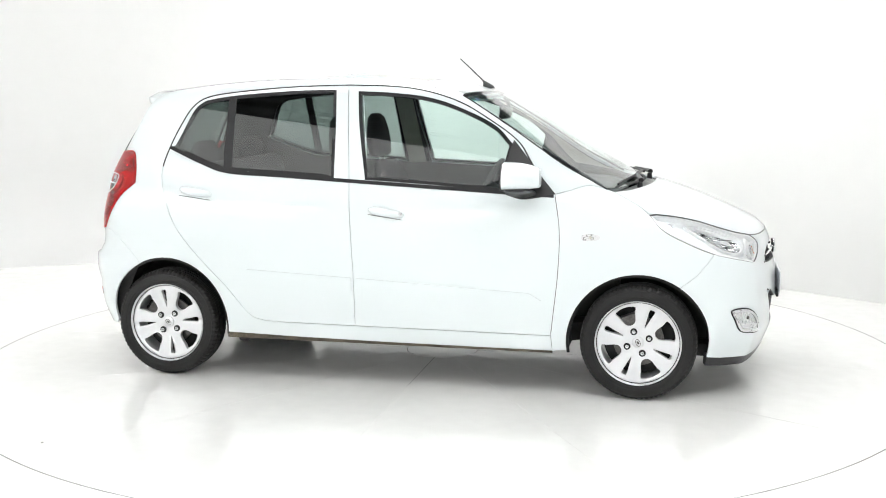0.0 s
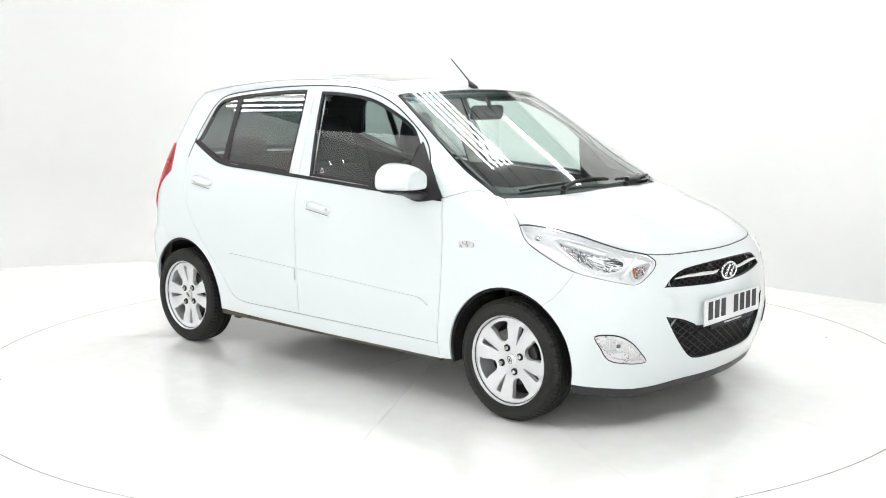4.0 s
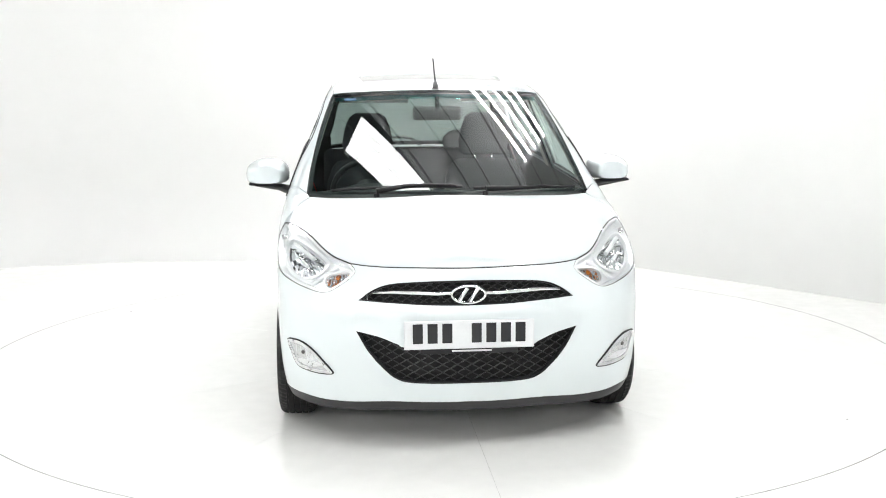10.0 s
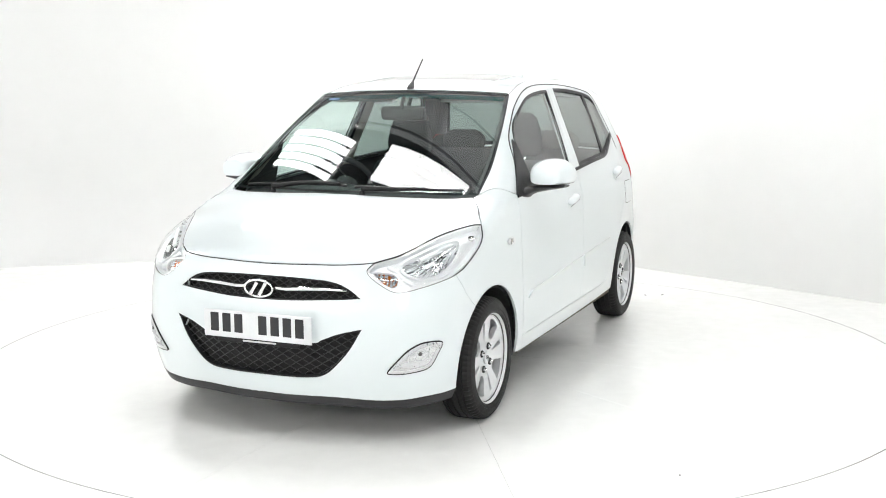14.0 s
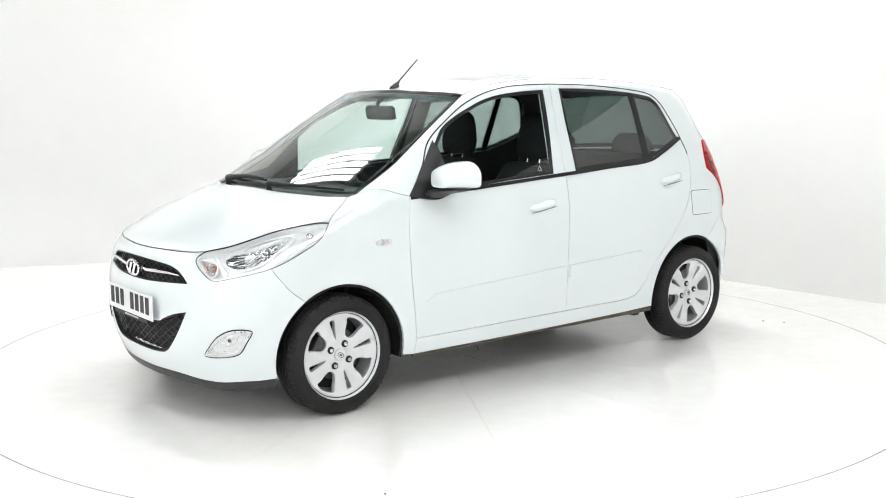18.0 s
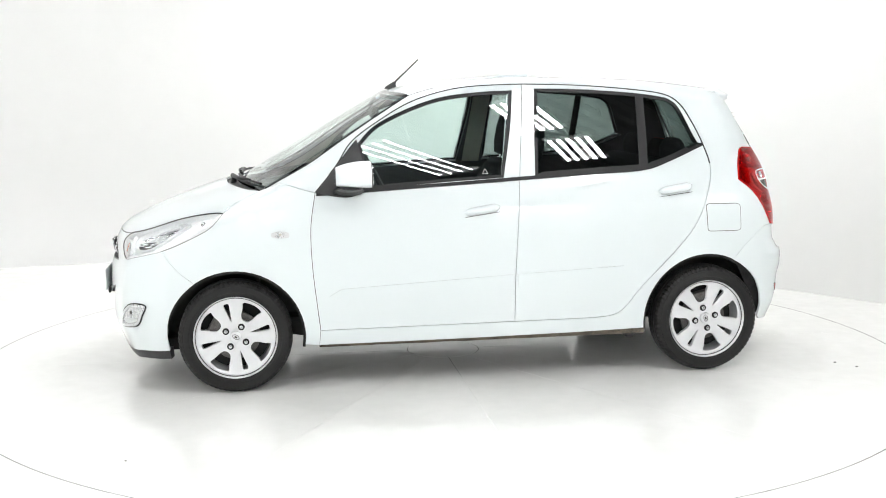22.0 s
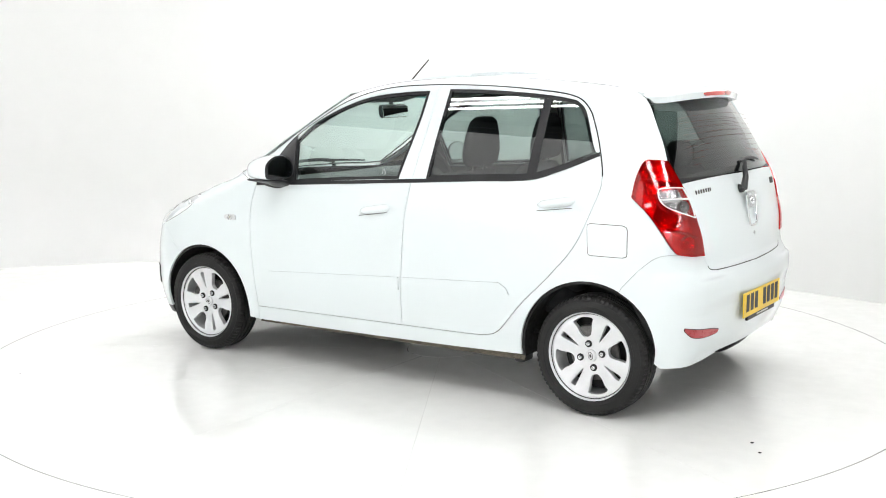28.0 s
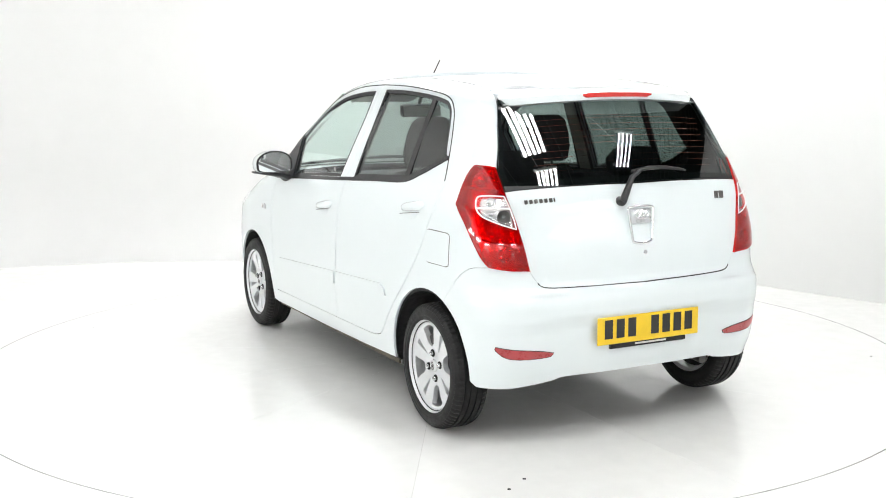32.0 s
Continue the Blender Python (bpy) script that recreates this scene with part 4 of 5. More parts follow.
def bumpers():
    # front: middle piece with its openings, and two corner pieces, as one shell
    edge_y = 0.70
    lip = spline([(1.81, 0, 0.193), (1.785, 0.29, 0.193), (1.725, 0.48, 0.186), (1.651, 0.651, 0.198), (1.56, 0.74, 0.203), (1.512, 0.762, 0.208)], 6)
    top = np.concatenate([HOOD_NOSE[::-1], LAMP_TIP[1:]])
    ti, li = int(np.argmax(top[:, 1] >= edge_y)), int(np.argmax(lip[:, 1] >= edge_y))
    cut = spline([snap([lip[li]])[0], (1.66, edge_y, 0.35), (1.66, edge_y, 0.5), snap([top[ti]])[0]], 8)
    cut = snap(cut)
    halfm = loop(both(top[:ti + 1]), cut[::-1], both(lip[:li + 1])[::-1], flip(cut))
    grille = loop(both(GRILLE), both(GRILLE_LOW[::-1])[::-1])
    k = int(np.argmax(INTAKE[:, 1]))
    intake = loop(both(INTAKE[:k + 1]), both(INTAKE[k:][::-1])[::-1])
    mid = skin(halfm, (1, 0, 0), holes=[grille, intake], gap=0.0, step=0.028)
    a0 = arch_angle(F_ARCH, BUMPER_SEAM[0])
    end = arch(F_ARCH, -9, a0)
    corner = skin(loop(cut, top[ti:], BUMPER_SEAM[::-1], end[::-1], lip[li:][::-1]), (0.5, 0.86, 0), gap=0.0, step=0.03)
    bump = sheet("front_bumper", mid, "paint", car, "white front bumper with grille openings")
    sheet("bumper_corner", corner, "paint", bump)
    sheet("bumper_corner", mirrored(corner), "paint", bump)
    # black chin
    bm = bmesh.new()
    c = snap(both(lip))
    rings = []
    for q in c:
        n = slope_of(np.array([q]))[0]
        rings.append([q + (0, 0, 0.004) - 0.006 * n, q - 0.004 * n - (0, 0, 0.012), q - 0.022 * n - (0, 0, 0.05), q - 0.06 * n - (0, 0, 0.055), q - 0.05 * n])
    loft(bm, rings)
    part("chin_spoiler", bm, "black", bump, "black plastic chin under the bumper", angle=60)
    # backing, meshes, bars
    for line, nm in ((grille, "grille_back"), (intake, "intake_back")):
        sheet(nm, skin(line, (1, 0, 0), gap=-0.01, lift=-0.05, deep=0, step=0.05), "dark", bump)
        diamond_mesh(bump, line, 0.046 if nm == "grille_back" else 0.058, 0.026 if nm == "grille_back" else 0.034, -0.018, 0.0022)
        ring = inset_line(line, (1, 0, 0), 0.007)
        sheet("opening_rim", skin(line, (1, 0, 0), holes=[ring], gap=-0.0005, lift=-0.003, deep=0.02, step=0.06), "trim", bump)
    # chrome bar through the upper grille, with the round badge
    for s in (1, -1):
        bm = bmesh.new()
        pts = snap([(1.8, s * y, z) for y, z in ((0.07, 0.643), (0.12, 0.641), (0.2, 0.648), (0.3, 0.653), (0.385, 0.652))])
        n = slope_of(pts)
        w = (0.007, 0.008, 0.009, 0.008, 0.004)
        rings = [[p + 0.006 * nn * math.cos(t) + np.array((0, 0, h * math.sin(t))) for t in np.linspace(0, 2 * math.pi, 10, endpoint=False)] for p, nn, h in zip(pts, n, w)]
        loft(bm, rings)
        part("grille_bar", bm, "chrome", bump, "chrome grille bar")
    badge(bump, snap([(1.82, 0, 0.643)])[0] + (0.012, 0, 0), 0.072, 0.037, 1)
    # fog lamps
    for s in (1, -1):
        m = (lambda a: a) if s > 0 else mirrored
        d = (0.8, 0.6, 0)
        inner = inset_line(FOG, d, 0.017)
        fl = sheet("fog_lamp", m(skin(FOG, d, holes=[inset_line(FOG, d, 0.007)], gap=0.0005, lift=0.005, deep=0.008, step=0.012)), "trim", bump, "fog lamp in a silver-grey surround")
        sheet("fog_surround", m(skin(inset_line(FOG, d, 0.005), d, holes=[inner], gap=0.001, lift=0.0075, deep=0.012, step=0.012)), "bezel", fl, "silver-grey surround")
        sheet("fog_bowl", m(skin(inner, d, gap=-0.002, lift=0.004, deep=0, step=0.012)), "fogbowl", fl)
        shelf = loop(spline([(1.648, 0.684, 0.364), (1.70, 0.633, 0.364), (1.729, 0.575, 0.350)], 5), spline([(1.729, 0.575, 0.350), (1.701, 0.626, 0.337), (1.661, 0.675, 0.350), (1.648, 0.684, 0.364)], 4))
        sheet("fog_shelf", m(skin(shelf, d, gap=0, lift=0.0062, deep=0.002, step=0.012)), "bezel", fl)
        bm = bmesh.new()
        q = snap([(1.682, 0.660, 0.393)])[0] + (0.002, 0.0015, 0)
        n = slope_of(np.array([q]))[0]
        u, w, dd = basis(n)
        lathe(bm, [(0.001, 0.006), (0.005, 0.006), (0.0075, 0.004), (0.009, 0.0)], 20, "z", Matrix(((u[0], w[0], dd[0], q[0]), (u[1], w[1], dd[1], q[1]), (u[2], w[2], dd[2], q[2]), (0, 0, 0, 1))))
        if s < 0:
            bmesh.ops.scale(bm, vec=(1, -1, 1), verts=bm.verts)
        part("fog_bulb", bm, "steel", fl)
        for k in range(4):
            bm = bmesh.new()
            a = np.array((1.655 + 0.018 * k, 0.69 - 0.022 * k, 0.425 - 0.008 * k))
            q = snap([a, a + (0.004, -0.004, -0.05)])
            rod(bm, (q + 0.004 * slope_of(q)) * (1, s, 1), 0.0016, 5)
            part("fog_flute", bm, "bezel", fl)
    plate(bump, snap([(1.85, 0, 0.487)])[0] + (0.006, 0, 0), 1, "plate_w")
    # rear
    low = spline([(-1.67, 0, 0.283), (-1.65, 0.345, 0.279), (-1.635, 0.42, 0.266), (-1.61, 0.5, 0.256), (-1.56, 0.63, 0.25), (-1.50, 0.71, 0.249)], 6)
    a1 = arch_angle(R_ARCH, BUMPER_TOP_R[0])
    arc = arch(R_ARCH, a1, 184 if a1 > 0 else -176)
    spine = onto([(-1.72, 0.0, z) for z in np.linspace(low[0][2], GATE_BOTTOM[-1][2], 14)], (-1, 0, 0), 0.3, 0.3)
    rear = ledge(skin(loop(GATE_BOTTOM[::-1], LAMP_BOTTOM, BUMPER_TOP_R[::-1], arc, low[::-1], spine), (-0.78, 0.62, 0), gap=0.0, step=0.018))
    rb = sheet("rear_bumper", joined(rear, mirrored(rear)), "paint", car, "white rear bumper")
    for s in (1, -1):
        m = (lambda a: a) if s > 0 else mirrored
        r = loop(spline([(-1.60, 0.675, 0.428), (-1.63, 0.6, 0.416), (-1.66, 0.5, 0.403), (-1.668, 0.44, 0.392)]), spline([(-1.668, 0.44, 0.392), (-1.664, 0.46, 0.378), (-1.65, 0.55, 0.374), (-1.622, 0.635, 0.385), (-1.60, 0.672, 0.415), (-1.60, 0.675, 0.428)]))
        sheet("reflector_edge", m(skin(r, (-0.9, 0.4, 0), gap=-0.003, lift=0.0015, deep=0.002, step=0.03)), "trim", rb)
        sheet("rear_reflector", m(skin(r, (-0.9, 0.4, 0), gap=0, lift=0.003, deep=0.004, step=0.03)), "dullred", rb, "slim dark red reflector")
    plate(rb, snap([(-1.70, 0, 0.468)])[0] + (-0.013, 0, 0), -1, "plate_y")


def diamond_mesh(parent, line, w, h, lift, r):
    """Crossing wavy bars inside an outline on the nose."""
    poly = np.array(line)[:, 1:3]
    lo, hi = poly.min(0), poly.max(0)
    bm = bmesh.new()
    for sgn in (1, -1):
        k = lo[0] - (hi[1] - lo[1]) * w / h
        while k < hi[0] + (hi[1] - lo[1]) * w / h:
            zs = np.arange(lo[1], hi[1], h / 6)
            ys = k + sgn * (zs - lo[1]) * (w / h) * 0.5 * 2
            ok = inside(np.stack([ys, zs], 1), poly)
            run = []
            for y, z, o in zip(ys, zs, ok):
                if o:
                    run.append((1.8, y, z))
                if (not o or z == zs[-1]) and len(run) > 1:
                    p = snap(run)
                    p = p + lift * slope_of(p)
                    rod(bm, p, r, 5)
                    run = []
                elif not o:
                    run = []
            k += w
    part("honeycomb_mesh", bm, "black", parent, "black diamond mesh", angle=80)


def badge(parent, c, a, b, s):
    """An oval chrome ring round two plain slanted strokes."""
    bm = bmesh.new()
    rod(bm, [(0, a * 0.93 * math.cos(t), b * 0.93 * math.sin(t)) for t in np.linspace(0, 2 * math.pi, 41)], 0.0055, 8)
    for e in (-1, 1):
        rod(bm, [(0.001, s * (e * 0.30 * a + 0.24 * a * k), 0.72 * b * k) for k in np.linspace(-1, 1, 7)], [0.008 + 0.002 * abs(k) for k in np.linspace(-1, 1, 7)], 8)
    ob = part("badge", bm, "chrome", parent, "oval chrome badge", angle=80)
    ob.location = c
    return ob


def plate(parent, c, s, material):
    """A number plate; its characters are plain bars."""
    bm = bmesh.new()
    brick(bm, (0.006, 0.52, 0.115), None, 0.003, 1)
    p = part("number_plate", bm, material, parent, "number plate with black bars")
    p.location = c
    for k in (0, 1, 2, 4, 5, 6, 7):
        bm = bmesh.new()
        brick(bm, (0.001, 0.040, 0.079), pose(s * 0.0035, s * (0.0585 * k - 0.205), 0.006))
        part("plate_bar", bm, "ink", p, smooth=False)
    bm = bmesh.new()
    brick(bm, (0.012, 0.39, 0.03), pose(-s * 0.006, 0, -0.063), 0.002, 1)
    part("plate_holder", bm, "trim", p)
    bm = bmesh.new()
    brick(bm, (0.001, 0.16, 0.007), pose(s * 0.0007, s * 0.01, -0.066))
    part("dealer_strip_bar", bm, "lightgrey", p, smooth=False)


bumpers()


# ---- wheels ----
RIM = 1.07


def polar(r, a):
    return (r * math.cos(math.radians(a)), r * math.sin(math.radians(a)))


def build_wheel():
    """One wheel, its axle along y, its outer face towards +y."""
    w = new("wheel")
    bm = bmesh.new()
    R, h = 0.272, 0.0825
    prof = [(0.190, -0.066), (0.196, -0.074), (0.207, -0.081), (0.235, h * -1.0), (0.255, -0.076), (0.2665, -0.066)]
    for g0, g1 in ((-0.045, -0.039), (-0.018, -0.012), (0.012, 0.018), (0.039, 0.045)):
        prof += [(R, g0 - 0.001), (R - 0.006, g0), (R - 0.006, g1), (R, g1 + 0.001)]
    prof += [(0.2665, 0.066), (0.255, 0.076), (0.250, 0.0785), (0.248, 0.0775), (0.235, h), (0.222, 0.0832), (0.220, 0.0815), (0.210, 0.081), (0.2015, 0.076), (0.1985, 0.069), (0.190, 0.06)]
    rings = lathe(bm, prof, 216, "y")
    # shoulder lugs: every third row is cut in
    for k, (r, y) in enumerate(prof):
        cut = 0.982 if abs(abs(y) - 0.066) < 0.002 and r > 0.26 else 0.984 if 0.254 < r < 0.2551 else 0.994 if r == R and abs(y) > 0.045 else 1
        for i, v in enumerate(rings[k]):
            if i % 3 == 0 and cut < 1:
                v.co = Vector((v.co.x * cut, v.co.y, v.co.z * cut))
    part("tyre", bm, "rubber", w, "black tyre with worn shoulder tread", angle=20)
    # rim face with four wide and four narrow openings
    holes = []
    for k in range(4):
        a = 90 * k
        holes.append(spline([polar(0.158, a - 17), polar(0.163, a - 8), polar(0.164, a), polar(0.163, a + 8), polar(0.158, a + 17), polar(0.135, a + 15.5), polar(0.105, a + 15), polar(0.086, a + 11),
                             polar(0.079, a), polar(0.086, a - 11), polar(0.105, a - 15), polar(0.135, a - 15.5)], 3, closed=True))
        b = a + 45
        holes.append(spline([polar(0.152, b - 4.5), polar(0.156, b), polar(0.152, b + 4.5), polar(0.12, b + 4.0), polar(0.085, b + 2.4), polar(0.070, b), polar(0.085, b - 2.4), polar(0.12, b - 4.0)], 3, closed=True))
    holes = [h * RIM for h in holes]
    circle = np.array([polar(0.176 * RIM, a) for a in np.arange(0, 360, 5)])

    def face(x, z):
        r = math.hypot(x, z)
        a = math.degrees(math.atan2(z, x)) % 90
        r = r / RIM
        # blades stand proud beside the narrow slots and fall away to the wide openings
        off = abs(a - 45)
        blade = 0.005 * (1 - min(1, max(0, off - 6) / 28) ** 2) - 0.007 * math.exp(-(off / 4.5) ** 2)
        rise = min(1, max(0, r - 0.06) / 0.05) * (1 - 0.5 * max(0, r - 0.14) / 0.036)
        return 0.056 - 0.012 * max(1 - r / 0.176, 0) ** 0.7 + blade * rise
    bm = slab(circle, 0.024, holes, face, 0.0085)
    part("rim_face", bm, "alloy", w, "silver eight-spoke alloy rim", angle=50)
    bm = bmesh.new()
    lathe(bm, [(r * RIM, h) for r, h in ((0.171, 0.03), (0.1735, 0.055), (0.1755, 0.060), (0.178, 0.0585), (0.181, 0.064), (0.1835, 0.072), (0.1865, 0.0745), (0.189, 0.072), (0.189, 0.062), (0.178, 0.054), (0.170, 0.02), (0.165, -0.06), (0.178, -0.07))], 72, "y")
    part("rim_barrel", bm, "alloy", w, angle=50)
    bm = bmesh.new()
    lathe(bm, [(0.001, 0.056), (0.022, 0.056), (0.0265, 0.053), (0.028, 0.045)], 36, "y")
    cap = part("hub_cap", bm, "alloy", w, "round silver centre cap")
    bm = bmesh.new()
    rod(bm, [(0.017 * math.cos(t), 0.0565, 0.010 * math.sin(t)) for t in np.linspace(0, 2 * math.pi, 25)], 0.0012, 6)
    brick(bm, (0.014, 0.002, 0.008), pose(0, 0.0565, 0))
    for k in range(4):
        x, z = polar(0.0545, 90 * k)
        # black disc round the nut paints the shade of its recess
        b2 = bmesh.new()
        lathe(b2, [(0.0165, 0.046), (0.0160, 0.0508), (0.001, 0.0508)], 18, "y", Matrix.Translation((x, 0, z)))
        part("nut_recess_shade", b2, "dark", w)
        b2 = bmesh.new()
        lathe(b2, [(0.0005, 0.063), (0.006, 0.0625), (0.0095, 0.058), (0.0098, 0.045)], 6, "y", Matrix.Translation((x, 0, z)))
        part("wheel_nut", b2, "chrome", w, angle=50)
    ob = part("cap_mark", bm, "steel", w)
    bm = bmesh.new()
    lathe(bm, [(0.03, 0.012), (0.118, 0.012), (0.118, -0.004), (0.03, -0.004)], 48, "y")
    lathe(bm, [(0.001, 0.032), (0.062, 0.03), (0.068, 0.012)], 36, "y")
    part("brake_disc", bm, "steel", w)
    bm = bmesh.new()
    brick(bm, (0.06, 0.05, 0.13), pose(0.105, 0.012, 0.02), 0.012)
    part("brake_caliper", bm, "steel", w)
    bm = bmesh.new()
    lathe(bm, [(0.001, -0.03), (0.166, -0.03)], 40, "y")
    part("wheel_back", bm, "dark", w)
    return w


def wheels():
    w = build_wheel()
    w.parent = car
    places = ((1.19, 0.704, 0, 30), (-1.19, 0.694, 0, 76), (1.19, -0.704, 180, 68), (-1.19, -0.694, 180, 38))
    for k, (x, y, turn, spin) in enumerate(places):
        m = pose(x, y, 0.2725, 0, 0, turn) @ pose(0, 0, 0, 0, -spin, 0)
        if k == 0:
            w.matrix_basis = m
        else:
            copy_thing(w, m)
    for s in (1, -1):
        for c in (F_ARCH, R_ARCH):
            bm = bmesh.new()
            A = np.radians(np.linspace(-9, 189, 28) if c is F_ARCH else np.linspace(-9, 182, 28))
            rows = []
            for r, y in ((c[2] - 0.012, 0.772), (c[2] + 0.002, 0.765), (c[2] + 0.004, 0.70), (c[2] + 0.004, 0.5), (0.02, 0.5)):
                edge = snap([(c[0] + c[2] * math.cos(a), 0.76, c[1] + c[2] * math.sin(a)) for a in A])[:, 1] - 0.010
                if c is R_ARCH:
                    edge = edge - 0.05 * np.clip((np.degrees(A) - 150) / 12, 0, 1)
                rows.append([bm.verts.new((c[0] + r * math.cos(a), s * min(y, e), c[1] + r * math.sin(a))) for a, e in zip(A, edge)])
            for a, b in zip(rows, rows[1:]):
                for i in range(len(A) - 1):
                    bm.faces.new((a[i], a[i + 1], b[i + 1], b[i]))
            part("wheel_arch_lining", bm, "dark", car, "black wheel arch liner")
        bm = bmesh.new()
        brick(bm, (0.05, 0.10, 0.05), pose(-0.80, s * 0.66, 0.205), 0.012)
        part("sill_bracket", bm, "black", car)


def underside():
    bm = bmesh.new()
    brick(bm, (1.55, 1.40, 0.05), pose(-0.02, 0, 0.262), 0.01)
    part("floor_pan", bm, "dark", car, "dark underbody pan")
    bm = bmesh.new()
    brick(bm, (2.9, 0.96, 0.05), pose(0.05, 0, 0.255), 0.01)
    brick(bm, (0.5, 1.25, 0.06), pose(1.60 - 0.22, 0, 0.22), 0.01)
    brick(bm, (0.2, 0.9, 0.10), pose(-1.48, 0, 0.33), 0.02)
    part("chassis", bm, "dark", car)
    for s in (1, -1):
        bm = bmesh.new()
        n = 40
        top = [(x, s * 0.752, 0.226 + 0.006 * (0.8 - x) / 1.6) for x in np.linspace(0.79, -0.86, n)]
        rings = []
        for i, (x, y, z) in enumerate(top):
            dz = 0.012 + 0.003 * noise.noise(Vector((x * 9, s, 0)))
            rings.append([(x, y + s * 0.003, z), (x, y + s * 0.003, z - 0.010 - dz), (x, y - s * 0.006, z - 0.010 - dz), (x, y - s * 0.006, z)])
        loft(bm, rings)
        part("sill_flange", bm, "mud", car, "dirty seam flange under the sill")
    bm = bmesh.new()
    rod(bm, [(-1.30, -0.42, 0.27), (-1.45, -0.42, 0.255), (-1.56, -0.42, 0.245)], 0.022, 14)
    part("exhaust_pipe", bm, "steel", car)
    bm = bmesh.new()
    rod(bm, [(-1.19, y, 0.25) for y in (-0.6, -0.2, 0.2, 0.6)], 0.035, 10)
    part("rear_axle", bm, "dark", car)


# ---- rear end ----
GLASS_FOOT = spline([(-1.592, 0, 1.056), (-1.575, 0.3, 1.055), (-1.529, 0.591, 1.040)])


GLASS_BOW, GLASS_LEAN = -0.008, 0.062


def tail_end():
    gate_line = loop(both(GLASS_FOOT), LAMP_INNER[6:], GATE_BOTTOM, flip(GATE_BOTTOM[::-1]), flip(LAMP_INNER[6:][::-1]))
    gate = sheet("tailgate", skin(gate_line, (-1, 0, 0.2), step=0.035), "paint", car, "white tailgate")
    cap = spline([(-1.375, 0, 1.428), (-1.36, 0.25, 1.42), (-1.325, 0.512, 1.40)])
    side = snap(GLASS_SIDE)
    k = int(np.argmin(np.abs(side[:, 2] - 1.398)))
    glass = loop(both(cap), GLASS_SIDE[k:], LAMP_INNER[:7], both(GLASS_FOOT)[::-1], flip(LAMP_INNER[:7][::-1]), flip(GLASS_SIDE[k:][::-1]))
    d = (-1, 0, 0.5)
    sheet("rear_window", skin(glass, d, gap=0.003, lift=-0.006, deep=0.004, step=0.04, fair=2, bow=GLASS_BOW, lean=GLASS_LEAN), "reartint", gate, "dark tinted rear window")
    ring = inset_line(glass, d, 0.035)
    sheet("window_border", skin(glass, d, holes=[ring], gap=0.004, lift=-0.010, deep=0, step=0.05, fair=2, bow=GLASS_BOW, lean=GLASS_LEAN), "trim", gate)
    # heating wires in the glass
    bm = bmesh.new()
    for z in np.linspace(1.10, 1.345, 9):
        q = snap([(-1.5, y, z) for y in np.linspace(-0.45, 0.45, 13)])
        rod(bm, q - 0.004 * slope_of(q), 0.0006, 4)
    part("heating_wires", bm, "wire", gate, "fine orange heating wires")
    # roof spoiler
    bm = bmesh.new()
    rings = []
    for y in np.linspace(-0.50, 0.50, 31):
        xt = -1.475 + 0.35 * y * y + 0.06 * max(0, abs(y) - 0.44) / 0.06
        z0 = onto([(-1.22, y, 1.45)], (0, 0, 1), 0.15, 0.15)[0][2]
        z1 = onto([(-1.30, y, 1.44)], (0, 0, 1), 0.15, 0.15)[0][2]
        zt = 1.437 - 0.10 * y * y
        rings.append([(-1.24, y, z0 - 0.006), (-1.30, y, z1 + 0.004), ((-1.30 + xt) / 2, y, (z1 + zt) / 2 + 0.010), (xt + 0.02, y, zt + 0.003), (xt, y, zt - 0.006), (xt + 0.006, y, zt - 0.034),
                      (xt + 0.045, y, zt - 0.042), (-1.36, y, zt - 0.03), (-1.30, y, z1 - 0.03)])
    loft(bm, rings)
    sp = part("roof_spoiler", bm, "paint", gate, "white roof spoiler", angle=40)
    bm = bmesh.new()
    rings = []
    for y in np.linspace(-0.176, 0.176, 15):
        xt = -1.475 + 0.35 * y * y
        zt = 1.437 - 0.10 * y * y
        e = 1 - 0.4 * (abs(y) > 0.17)
        rings.append([(xt + 0.006, y, zt - 0.004), (xt - 0.003, y, zt - 0.006 / e), (xt - 0.001, y, zt - 0.024 * e), (xt + 0.012, y, zt - 0.026)])
    loft(bm, rings)
    part("brake_light", bm, "red", sp, "red high brake light", angle=50)
    # handle plate with badge, lock, lettering bars, wiper
    c = snap([(-1.64, 0.002, 0.887)])[0]
    tilt = pose(*c, 0, 7, 0)
    ring2 = spline([(0.052, 0.072), (0.056, 0.05), (0.045, -0.055), (0.034, -0.072), (0, -0.077), (-0.034, -0.072), (-0.045, -0.055), (-0.056, 0.05), (-0.052, 0.072), (0, 0.078)], 4, closed=True)
    bm = bmesh.new()
    rod(bm, [(-0.010, y, z) for y, z in np.concatenate([ring2, ring2[:1]])], 0.0055, 8)
    hd = part("gate_handle", bm, "chrome", gate, "chrome-rimmed tailgate handle", angle=80)
    hd.matrix_basis = tilt @ Matrix.Diagonal((1, 1.1, 1, 1))
    bm = bmesh.new()
    brick(bm, (0.014, 0.098, 0.062), pose(-0.006, 0, 0.037), 0.006)
    part("handle_shell", bm, "bezel", hd)
    bm = bmesh.new()
    brick(bm, (0.004, 0.078, 0.070), pose(-0.003, 0, -0.035), 0.001)
    part("handle_recess", bm, "paint", hd)
    bg = badge(hd, (-0.016, 0, 0.042), 0.034, 0.019, -1)
    bm = bmesh.new()
    q = snap([(-1.65, -0.012, 0.772)])[0]
    lathe(bm, [(0.001, -0.004), (0.006, -0.004), (0.009, -0.003), (0.0095, 0.002)], 20, "x", Matrix.Translation(q))
    part("key_lock", bm, "chrome", gate)
